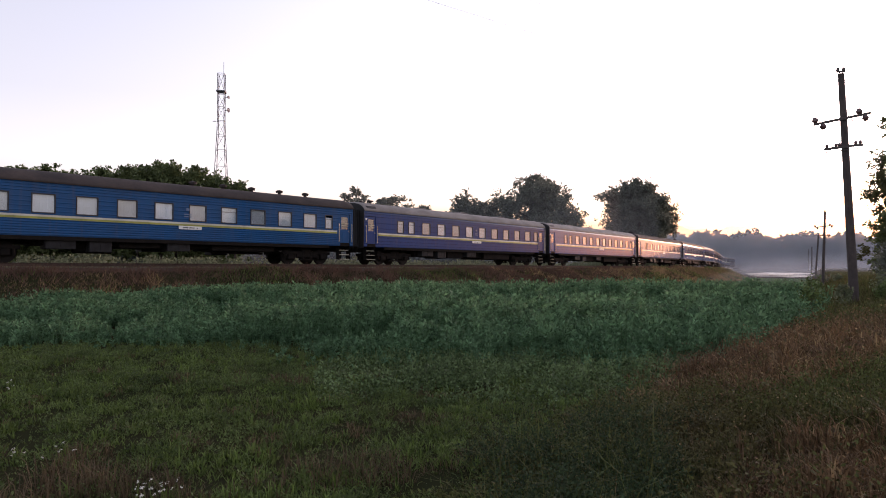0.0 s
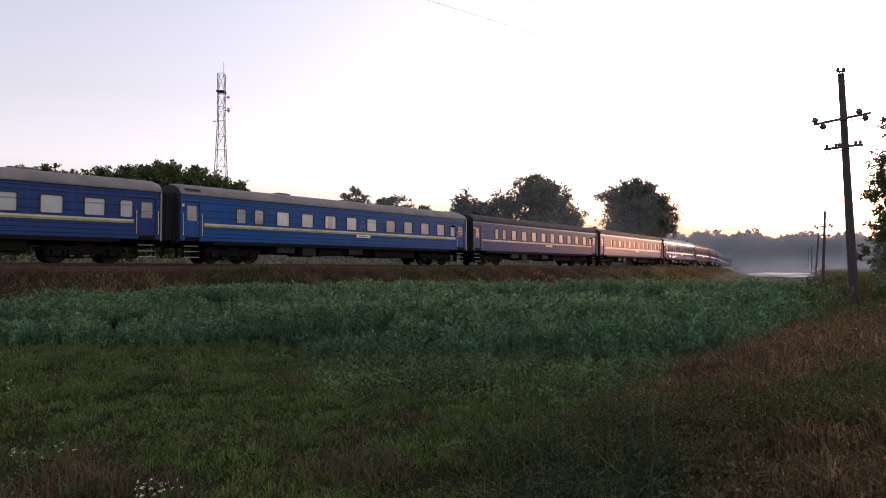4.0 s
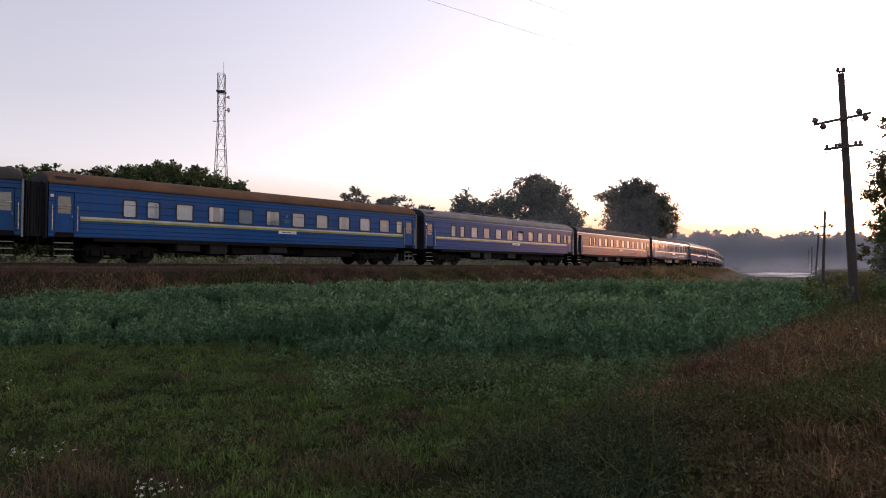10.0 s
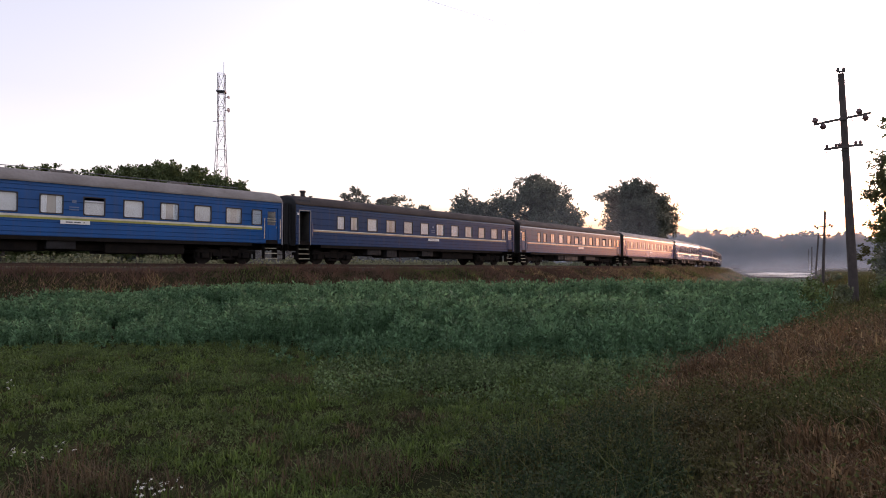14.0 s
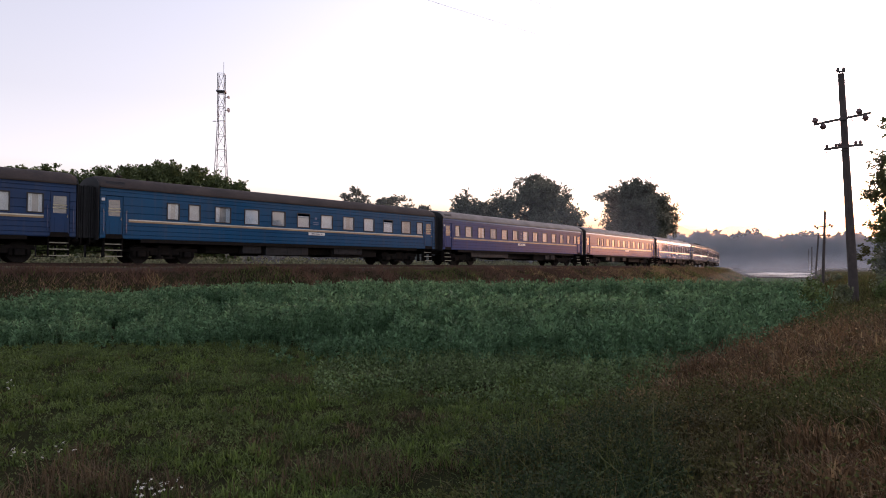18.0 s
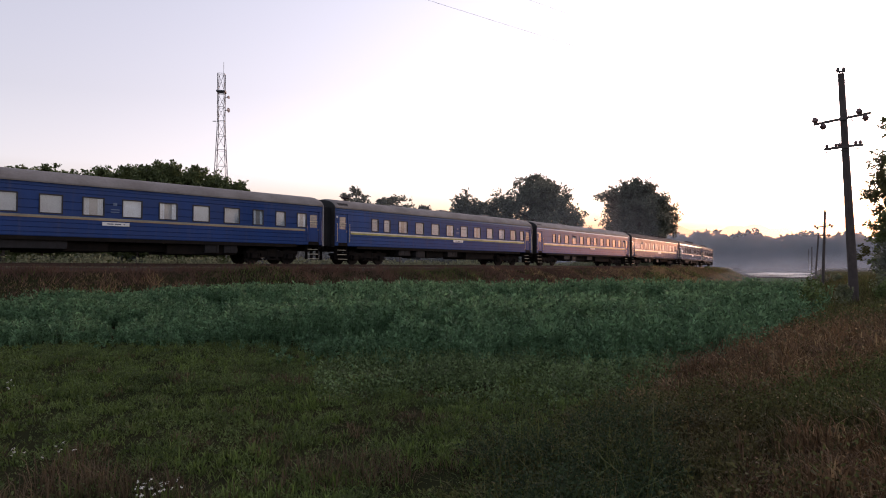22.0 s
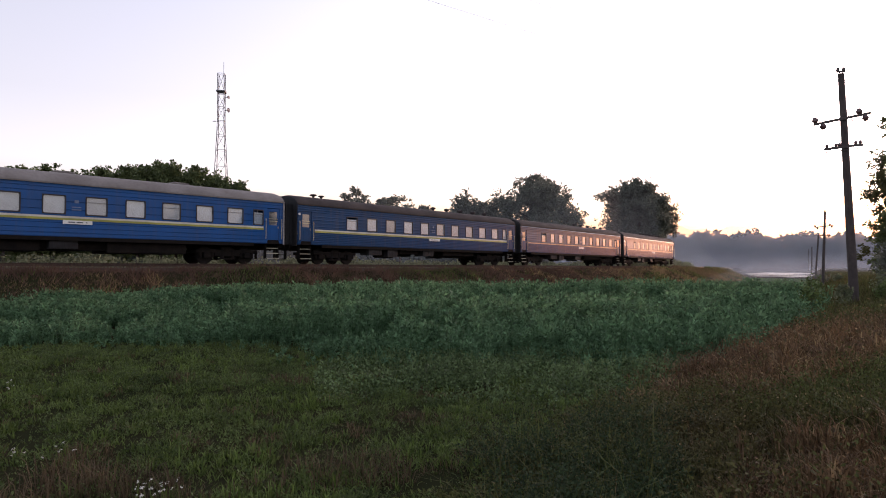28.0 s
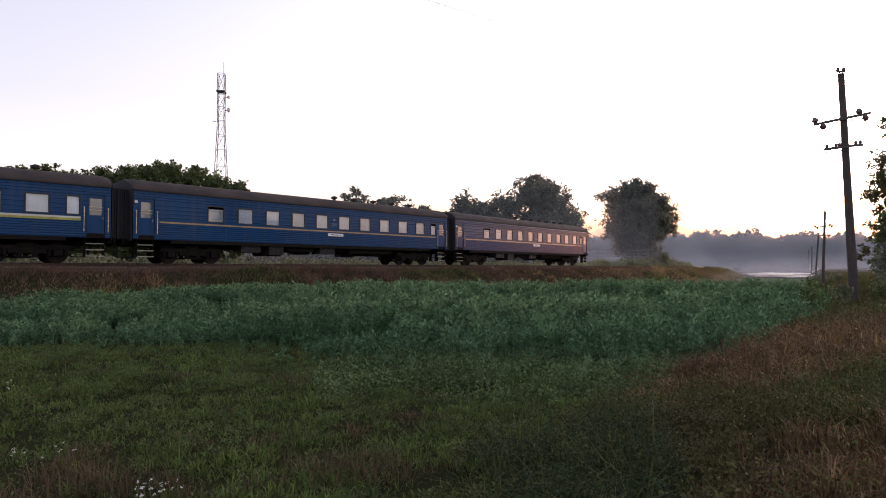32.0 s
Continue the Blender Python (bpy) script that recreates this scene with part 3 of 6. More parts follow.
def build_bank():
    x, y = scatter(30000, 3.1, 15, -6, 44, power=1.15)
    e = bank(x, y) + hills(x, y, 0.8, 0.5)
    keep = e > rng.normal(0.05, 0.4, len(x))
    x, y, e = x[keep], y[keep], e[keep]
    r = np.hypot(x, y)
    tall = rng.uniform(0.07, 0.22, len(x)) * smoothstep(-0.6, 1.4, e + 0.3) * np.clip(1 + 0.45 * patchy(x, y, 0.6, 21), 0.4, 1.45) * (1 + 0.6 * smoothstep(6.0, 7.0, y)) * (1 - 0.5 * smoothstep(12.0, 13.5, y))
    far_green = 0.9 * smoothstep(10.2, 12.2, y)
    band = 1.1 * smoothstep(4.0, 4.7, y) * (1 - smoothstep(5.6, 6.4, y)) + 1.2 * (e < 0.9) * (y < 6.5)
    tone = 0.5 * patchy(x, y, 1.7, 22) + 0.35 * patchy(x, y, 0.6, 23) + rng.normal(0, 0.45, len(x)) + far_green + band + 1.5 * smoothstep(6.0, 7.6, x) - 0.8 * smoothstep(6.0, 6.8, y) * (y < 12.6)
    green = tone > 0.35
    kinds = rng.uniform(size=len(x)) + 0.13 * smoothstep(6.0, 6.8, y) * (1 - smoothstep(9.5, 11, y))
    for name, k, mat, label, count, lean in (("bank_green_grass", green, ROUGH, "tangled dark green grass on the bank", 11, 1.1),
                                             ("bank_dry_grass", ~green & (kinds < 0.86), DRY, "reddish-brown dry grass lying tangled on the bank", 13, 0.9),
                                             ("bank_straw", ~green & (kinds >= 0.86), STRAW, "pale dry straw stalks on the bank", 7, 1.0)):
        stuff(name, tufts(x[k], y[k], count, np.maximum(tall[k], 0.06), 0.005 + 0.0009 * r[k], lean, 0.3, 2, mat, name), label, "grass")
    for name, k, mat, label in (("bank_dry_leaves", ~green & (kinds < 0.6), DRY, "curled brown leaves of withered weeds on the bank"), ("bank_dark_leaves", green, ROUGH, "small dark leaves of weeds on the bank")):
        stuff(name, leafy_plants(x[k], y[k], np.maximum(tall[k] * 1.25, 0.08), 12, 0.011 + 0.003 * r[k], mat, name, 1.3, 0.12, 0.17), label, "weeds")
    # pale seed heads and dry bits caught on the stalks
    k = rng.uniform(size=len(x)) < 0.3
    p = place(x[k], y[k])
    p[:, 2] += np.maximum(tall[k], 0.06) * rng.uniform(0.6, 1.15, k.sum())
    stuff("seed_heads", leaf_mesh("seed_heads", p, 0.008 + 0.0026 * r[k] * rng.uniform(0.5, 1.2, k.sum()), STRAW), "small pale seed heads over the dry grass", "grass")
    x, y = scatter(26000, 3.1, 20, -8, 44, power=1.3)
    e = bank(x, y)
    keep = (e > -0.9) & (0.8 * patchy(x, y, 1.1, 24) + rng.normal(0, 0.35, len(x)) + 0.8 * smoothstep(4.0, 4.7, y) * (1 - smoothstep(5.6, 6.6, y)) - 0.6 * (y > 6.6) > 0.25)
    x, y = x[keep], y[keep]
    stuff("bank_herbs", leafy_plants(x, y, rng.uniform(0.1, 0.4, len(x)) * smoothstep(-1.2, 0.6, bank(x, y)), 11, 0.026 + 0.0016 * np.hypot(x, y), ROUGH, "bank_herbs", 0.7, 0.12, 0.22), "dark leafy weeds on the bank", "weeds")
    x, y = scatter(60000, 12, 130, 20, 44, power=1.5)
    keep = bank(x, y) > 0
    x, y = x[keep], y[keep]
    tone = hills(x, y, 2.5, 1.0) + rng.normal(0, 0.4, len(x)) > 0.85
    for name, k, mat in (("far_bank_grass", ~tone, ROUGH), ("far_bank_dry_grass", tone, DRY)):
        stuff(name, tufts(x[k], y[k], 3, rng.uniform(0.15, 0.45, k.sum()), 0.006 + 0.0011 * np.hypot(x[k], y[k]), 0.7, 0.2, 1, mat, name), "rough grass along the pole line", "grass")


def build_thicket():
    """The dark tangle of weeds where the meadow meets the bank."""
    x, y = scatter(2600, 3.2, 5.9, 2, 26)
    e = bank(x, y)
    keep = (np.abs(e - 0.28) < 0.5 + 0.35 * patchy(x, y, 0.8, 32)) & (rng.uniform(size=len(x)) < 0.9)
    x, y = x[keep], y[keep]
    tall = rng.uniform(0.12, 0.36, len(x)) * np.clip(1 + 0.5 * patchy(x, y, 0.5, 31), 0.4, 1.8)
    stuff("weed_thicket", leafy_plants(x, y, tall, 26, np.full(len(x), 0.023), WEED, "weed_thicket", 0.9, 0.12, 0.24), "dark green tangle of weeds", "weeds")
    k = rng.uniform(size=len(x)) < 0.35
    stuff("thicket_stalks", tufts(x[k], y[k], 3, tall[k] * 1.2, np.full(k.sum(), 0.006), 2.0, 0.2, 2, ROUGH, "thicket_stalks"), "bent stalks among dark weeds", "weeds")


def build_arcs():
    """Long bent stalks over the thicket and the bank."""
    x, y = scatter(210, 3.4, 9.5, 6, 36)
    keep = bank(x, y) > -0.5
    x, y = x[keep], y[keep]
    stuff("bent_stalks", tufts(x, y, 3, rng.uniform(0.1, 0.26, len(x)), 0.003 + 0.0004 * np.hypot(x, y), 1.3, 0.2, 2, STRAW, "bent_stalks"), "long pale bent stalks over the weeds", "grass")


def build_embankment():
    n = 330000
    d = 1.05 + 11.6 * rng.uniform(0, 1, n) ** 1.2
    s = -45 + 195 * rng.uniform(0, 1, n) ** 1.3
    c = np.array([np.interp(s, LINE_S, a) for a in (LINE_X, LINE_Y, turn)])
    x, y = c[0] + np.sin(c[2]) * d, c[1] - np.cos(c[2]) * d
    keep = ~field(x, y)[0] & (d < 2.8 + 2.5 * (rail_z(s) - 0.42 - ground_z(c[0] + np.sin(c[2]) * 16, c[1] - np.cos(c[2]) * 16)) + 3.5 * (1 - smoothstep(-22, 5, s)))
    x, y, s, d = x[keep], y[keep], s[keep], d[keep]
    r = np.hypot(x, y)
    tall = rng.uniform(0.08, 0.3, len(x)) * np.clip(1 + 0.5 * patchy(x, y, 2.0, 51) + 0.4 * patchy(x, y, 0.8, 52), 0.4, 2.0) * np.where(d < 1.9, 0.5, np.where(d < 2.6, 0.75, 1.0))
    tone = hills(x, y, 3.0, 1.0) + rng.normal(0, 0.5, len(x)) + 0.9 * smoothstep(60, 110, s)
    kinds = rng.uniform(size=len(x)) + 0.5 * np.clip(hills(x + 3, y, 2.1, 1.0) + hills(x, y + 5, 0.9, 0.5), 0, 1) - 0.06
    for name, mask, mat, label in (("embankment_dry_grass", (tone < 0.75) & (kinds < 1.15 - 0.8 * smoothstep(0, 60, s)), SLOPE, "reddish-brown dry grass on the embankment"),
                                   ("embankment_straw", (tone < 0.75) & (kinds >= 1.15 - 0.8 * smoothstep(0, 60, s)), STRAW, "pale straw on the embankment slope"),
                                   ("embankment_green", tone >= 0.75, GRASS, "green tufts on the embankment slope")):
        stuff(name, blade_mesh(name, place(x[mask], y[mask]), tall[mask], 0.01 + 0.0007 * r[mask], 0.95, mat), label, "grass")
    # dry tufts that grow through the ballast's shoulder
    n = 22000
    s, d = -45 + 130 * rng.uniform(0, 1, n) ** 1.3, rng.uniform(1.0, 2.5, n)
    c = np.array([np.interp(s, LINE_S, a) for a in (LINE_X, LINE_Y, turn)])
    x, y = c[0] + np.sin(c[2]) * d, c[1] - np.cos(c[2]) * d
    tall = 0.22 + rng.uniform(0.0, 0.22, n) * (1 + hills(x, y, 1.2, 0.8) + hills(x, y, 0.5, 0.4))
    stuff("shoulder_grass", blade_mesh("shoulder_grass", place(x, y), tall, 0.009 + 0.0006 * np.hypot(x, y), 0.5, SLOPE), "dry brown grass growing through the ballast shoulder", "grass")
    # weeds on the far side of the track, seen under the coaches
    n = 70000
    s, d = rng.uniform(-45, 130, n), rng.uniform(3.4, 8.5, n)
    c = np.array([np.interp(s, LINE_S, a) for a in (LINE_X, LINE_Y, turn)])
    x, y = c[0] - np.sin(c[2]) * d, c[1] + np.cos(c[2]) * d
    p = place(x, y)
    lump = np.clip(hills(x, y, 1.1, 0.6) + hills(x, y, 0.5, 0.4) + 0.35, 0.05, 1.2)
    p[:, 2] += rng.uniform(0, 1, n) ** 0.8 * (0.85 + lump * (0.35 + 0.7 * smoothstep(40, 60, s)))
    k = rng.uniform(size=n) < 0.5
    stuff("trackside_grass", blade_mesh("trackside_grass", place(x[k], y[k]), rng.uniform(0.15, 0.42, k.sum()), np.full(k.sum(), 0.07), 1.0, PALE_SKYLIT), "pale dry grass beyond the track", "grass")
    k = lump + rng.normal(0, 0.15, n) > 0.3
    p, n = p[k], int(k.sum())
    stuff("trackside_weeds", leaf_mesh("trackside_weeds", p, np.full(n, 0.2), PALE_SKYLIT), "pale green weeds beyond the track", "weeds")


def flowers(x, y, n, spread, tall, label):
    """A clump of small white meadow flowers on thin stems."""
    root = tagged(new("wild_flowers"), label, "flowers", "white meadow flowers")
    root.location = (x, y, gz(x, y) - 0.02)
    p = np.stack([rng.normal(0, spread, n), rng.normal(0, spread, n), np.zeros(n)], -1)
    h = rng.uniform(0.6, 1.0, n) * tall
    for foot, tall_one in zip(p, h):
        flower = put("flower", blade_mesh("flower_stem", np.zeros((3, 3)), np.full(3, tall_one) * rng.uniform(0.6, 1, 3), np.full(3, 0.006), 0.12, GRASS, 2), root, Matrix.Translation(foot))
        heads = np.array([[0, 0, tall_one * 0.95]]) + rng.normal(0, 0.004, (9, 3))
        put("blossom", leaf_mesh("blossom", heads, np.full(9, 0.011), PETAL, 0.5), flower, None, "white petals")


for x, y, n, w, h in ((-1.82, 3.95, 24, 0.12, 0.16), (-2.9, 4.7, 6, 0.06, 0.2), (-3.33, 4.72, 4, 0.05, 0.18), (-4.92, 6.9, 7, 0.06, 0.28), (7.6, 13.4, 10, 0.25, 0.6), (9.5, 16.4, 10, 0.3, 0.8)):
    flowers(x, y, n, w, h, "small clump of white meadow flowers")


def rough_ground():
    """The same rough grass goes on round and behind the camera."""
    n = 26000
    a = np.where(rng.uniform(size=n) < 0.75, rng.uniform(radians(41), radians(319), n), rng.uniform(radians(-41), radians(41), n))
    r = np.where(np.abs(a) < radians(41.01), 0.4 + 2.7 * np.sqrt(rng.uniform(size=n)), 0.4 + 15 * rng.uniform(size=n) ** 0.8)
    x, y = r * np.sin(a), r * np.cos(a)
    tall = rng.uniform(0.02, 0.07, n) * (1 + hills(x, y, 0.9, 0.4)) * smoothstep(0, 2.5, r) + 0.015
    stuff("rough_grass", tufts(x, y, 8, tall, np.full(n, 0.012), 1.4, 0.2, 1, GRASS, "rough_grass"), "short trodden meadow grass round the field's edge", "grass")


rough_ground()
build_field()
build_meadow()
build_bank()
build_thicket()
build_arcs()
build_embankment()


def tree(name, x, y, height, spread, label, mat=LEAF, leaves=9000, leaf=0.3, trunk=0.25, low=0.2, seed=1, shape=None, category="tree", z=None, cone=False, sprays=26):
    """A tapered trunk, limbs, and leaf clusters on their ends; shape gives clusters as (side, depth, up, radius) in parts of spread and height."""
    r = np.random.default_rng(seed)
    root = new(name)
    zz = float(ground_z(np.array([x]), np.array([y]))[0]) - 0.1 if z is None else z
    root.location = (x, y, zz)
    height -= zz
    tagged(root, label, category)
    bm = bmesh.new()
    lean = r.normal(0, 0.02, 2) * height
    fork = height * (low + 0.12)
    tube(bm, (0, 0, 0), (lean[0] * 0.4, lean[1] * 0.4, fork), trunk, trunk * 0.75, 9)
    tube(bm, (lean[0] * 0.4, lean[1] * 0.4, fork), (lean[0], lean[1], height * 0.8), trunk * 0.75, trunk * 0.15, 8)
    blobs = []
    if shape:
        blobs = [(a * spread, b * spread, c * height, (1.12 * d + 0.05) * spread) for a, b, c, d in shape]
        # boughs before and behind the ones that make the outline
        blobs += [(0.85 * a, (d + 0.2 * spread) * q, b - 0.04 * height, 0.9 * d) for a, c, b, d in blobs if d > 0.2 * spread for q in (-0.8, 0.8)]
    else:
        for k in range(64):
            v = r.normal(size=3)
            v *= r.uniform(0.1, 1) ** 0.45 / np.linalg.norm(v)
            br = r.uniform(0.2, 0.34)
            up = 0.5 + 0.5 * v[2] * (1 - br * 0.7)
            wide = (1 - br) * (1.1 - 0.25 * up if not cone else 1.3 - 1.1 * up)
            blobs.append((v[0] * wide * spread, v[1] * wide * spread, (low + (1 - low) * up) * height, br * spread))
        top = max(b[2] + 0.75 * b[3] for b in blobs)
        out = max(math.hypot(b[0], b[1]) + 0.8 * b[3] for b in blobs)
        blobs = [(b[0] * spread / out, b[1] * spread / out, low * height + (b[2] - low * height) * (height - low * height) / (top - low * height), b[3]) for b in blobs]
    for k in range(0 if shape else sprays):
        v = r.normal(size=3)
        v /= np.linalg.norm(v)
        up = 0.5 + 0.5 * v[2]
        wide = 0.95 * math.sqrt(max(1 - v[2] ** 2, 0)) if not cone else 1.0 - 0.85 * up
        w = math.hypot(v[0], v[1]) + 1e-6
        blobs.append((v[0] / w * wide * spread, v[1] / w * wide * spread, (low + (1 - low) * up * 0.99) * height, r.uniform(0.07, 0.13) * spread))
    for bx, by, bz, br in blobs[:22]:
        t0 = r.uniform(0.35, 0.8)
        tube(bm, (lean[0] * t0, lean[1] * t0, max(fork * 0.8, bz * 0.72)), (bx, by, bz), trunk * 0.28, trunk * 0.06, 5)
    part("trunk", bm, BARK, root)
    weight = np.array([b[3] ** 2 for b in blobs])
    count = (weight / weight.sum() * leaves).astype(int)
    pts = []
    for (bx, by, bz, br), c in zip(blobs, count):
        v = r.normal(size=(c, 3))
        v /= np.linalg.norm(v, axis=1)[:, None]
        k = 14 if shape else 11
        twigs = r.normal(size=(k, 3)) + np.array([bx, by, 0.25 * br]) * 0.5 / (spread * 0.6)
        twigs /= np.linalg.norm(twigs, axis=1)[:, None]
        which = np.argmax(v @ twigs.T, 1)
        rad = br * (0.15 + 1.0 * r.uniform(0, 1, c) ** 0.75) * r.uniform(0.6, 1.22, k)[which]
        v = v * (0.46 if shape else 0.4) + twigs[which] * (0.54 if shape else 0.6)
        pts.append(np.array([bx, by, bz]) + v * rad[:, None] * [1, 1, 0.85])
    pts = np.vstack(pts)
    put("crown", leaf_mesh("crown", pts, r.uniform(0.6, 1.2, len(pts)) * leaf, mat), root)
    return root


def at(px, d):
    """World x, y at a bearing given by the tangent px, d metres ahead."""
    return px * d, d


# the row of trees and shrubs behind the track: bearing, distance, height, spread
for k, (b, d, h, w) in enumerate(((-0.723, 60, 11.5, 2.3), (-0.679, 62, 12.0, 2.3), (-0.638, 62, 12.1, 1.8), (-0.588, 64, 11.8, 2.4), (-0.544, 63, 12.1, 2.1), (-0.502, 62, 12.1, 2.2), (-0.458, 62, 12.5, 2.4), (-0.417, 63, 12.1, 2.0), (-0.373, 64, 11.2, 1.7), (-0.341, 64, 10.8, 1.4))):
    x, y = at(b, d)
    tree("roadside_tree", x, y, h, w * 1.5, "dense dark green deciduous tree behind the railway", LEAF, 15000, 0.34, 0.2, 0.05, 20 + k)
for k, (b, h) in enumerate(((-0.745, 11.3), (-0.7, 11.6), (-0.658, 11.9), (-0.612, 11.8), (-0.566, 12.0), (-0.523, 12.2), (-0.48, 12.4), (-0.437, 12.4), (-0.394, 11.6))):
    x, y = at(b, 67)
    tree("roadside_tree", x, y, h + 0.7, 3.6, "dark green deciduous tree in a ragged row behind the railway", LEAF, 12000, 0.36, 0.2, 0.05, 130 + k)
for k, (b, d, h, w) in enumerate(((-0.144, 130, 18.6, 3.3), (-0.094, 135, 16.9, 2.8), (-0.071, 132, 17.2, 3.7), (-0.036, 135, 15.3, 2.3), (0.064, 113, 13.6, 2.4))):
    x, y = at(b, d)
    tree("tree", x, y, h, w * 1.3, "round-topped dark deciduous tree behind the railway", LEAF_HAZE, 11000, 0.5, 0.25, 0.25, 40 + k)
# (side, depth, up, radius) of the boughs, in parts of the spread and the height
BROAD = ((0.0, 0, 0.83, 0.24), (0.1, 0.1, 0.7, 0.34), (-0.22, 0, 0.75, 0.2), (-0.3, 0.1, 0.86, 0.11), (0.22, 0, 0.86, 0.13), (0.02, 0, 0.93, 0.1), (0.3, 0, 0.72, 0.26), (-0.5, 0, 0.66, 0.2), (-0.72, 0, 0.71, 0.14), (-0.86, 0, 0.64, 0.1),
         (-0.68, 0.1, 0.56, 0.2), (0.5, 0, 0.6, 0.28), (0.62, 0, 0.74, 0.12), (0.76, 0, 0.52, 0.2), (0.84, 0, 0.4, 0.16), (-0.55, 0, 0.42, 0.3), (0.0, 0, 0.5, 0.42), (0.0, 0.2, 0.3, 0.5), (0.55, 0, 0.32, 0.34), (-0.55, 0, 0.22, 0.34), (-0.12, 0, 0.9, 0.08), (0.4, 0, 0.83, 0.1))
SPIKED = ((0.05, 0, 0.62, 0.44), (-0.25, 0, 0.72, 0.3), (0.3, 0, 0.7, 0.3), (-0.12, 0, 0.85, 0.2), (0.2, 0, 0.85, 0.2), (0.02, 0, 0.92, 0.12), (-0.28, 0, 0.88, 0.11), (0.36, 0, 0.86, 0.12), (-0.5, 0, 0.8, 0.16), (-0.68, 0, 0.77, 0.12), (-0.86, 0, 0.76, 0.09), (-0.56, 0, 0.66, 0.16),
          (0.58, 0, 0.73, 0.18), (0.68, 0, 0.6, 0.14), (0.86, 0, 0.64, 0.12), (0.92, 0, 0.55, 0.11), (0.75, 0, 0.47, 0.18), (-0.42, 0, 0.5, 0.32), (0.42, 0, 0.48, 0.34), (0.0, 0, 0.4, 0.45), (-0.2, 0.1, 0.28, 0.26), (0.2, 0.1, 0.26, 0.26))
CONE = ((0.0, 0, 0.86, 0.2), (-0.2, 0, 0.78, 0.26), (0.24, 0, 0.77, 0.26), (-0.45, 0, 0.68, 0.26), (0.5, 0, 0.66, 0.26), (0.0, 0, 0.62, 0.4), (-0.66, 0, 0.56, 0.24), (0.7, 0, 0.54, 0.24), (0.0, 0, 0.4, 0.55), (-0.6, 0, 0.38, 0.36), (0.6, 0, 0.36, 0.36), (0.03, 0, 0.95, 0.07), (-0.3, 0, 0.86, 0.08), (0.34, 0, 0.85, 0.08), (-0.86, 0, 0.5, 0.12), (0.88, 0, 0.47, 0.12))
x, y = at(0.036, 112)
tree("tree", x, y, 16.2, 5.0, "round-topped dark deciduous tree behind the railway", LEAF_HAZE, 24000, 0.42, 0.25, 0.2, 44, CONE)
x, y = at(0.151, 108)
tree("large_tree", x, y, 18.6, 8.9, "large spreading dark green tree behind the railway", LEAF_HAZE, 64000, 0.44, 0.4, 0.05, 52, BROAD)
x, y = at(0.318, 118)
tree("large_tree", x, y, 19.4, 8.0, "tall full-crowned tree standing alone by the railway", LEAF_HAZE, 64000, 0.44, 0.4, 0.03, 55, SPIKED)


# ---- the train ----
PITCH, HALF, WIDE = 24.54, 11.8, 1.53
SILL, WIN0, WIN1, EAVE, CROWN = 1.2, 2.26, 3.17, 3.72, 4.37
RIBBED_WINDOWS = [(-7.43 + 1.798 * k, 0.97) for k in range(10)] + [(10.18, 0.6)]
PLAIN_WINDOWS = [(-8.28, 0.68), (-7.13, 0.68)] + [(-5.5 + 1.781 * k, 0.97) for k in range(9)] + [(10.17, 0.66)]
MIRROR_WINDOWS = [(-9.97, 0.68)] + [(-8.48 + 1.768 * k, 0.97) for k in range(9)] + [(7.29, 0.7), (8.78, 0.7), (10.26, 0.7)]
DOOR_X, DOOR_W = 11.15, 0.8
cache = {}


def cached(key, make):
    if key not in cache:
        cache[key] = make()
    return cache[key]


def side_profile(ribbed):
    """(height, outward) down the side."""
    if not ribbed:
        rows = [(SILL, -0.03), (SILL + 0.05, 0)]
        for z in (1.4, 1.62, 1.86, 2.48, 2.86, 3.29, 3.5):
            rows += [(z - 0.022, 0), (z - 0.012, -0.03), (z + 0.012, -0.03), (z + 0.022, 0)]
        return sorted(rows + [(WIN0, 0), (WIN1, 0), (EAVE, -0.02)])
    rows, z = [(SILL, -0.03), (SILL + 0.04, 0)], SILL + 0.06
    while z < 1.96:
        rows += [(z, 0), (z + 0.02, 0.02), (z + 0.06, 0.02), (z + 0.08, 0)]
        z += 0.115
    rows += [(WIN0, 0)]
    z = WIN0 + 0.08
    while z < WIN1 - 0.1:
        rows += [(z, 0), (z + 0.02, 0.014), (z + 0.05, 0.014), (z + 0.07, 0)]
        z += 0.21
    rows += [(WIN1, 0)]
    z = WIN1 + 0.07
    while z < EAVE - 0.12:
        rows += [(z, 0), (z + 0.02, 0.018), (z + 0.05, 0.018), (z + 0.07, 0)]
        z += 0.14
    return rows + [(EAVE, -0.02)]


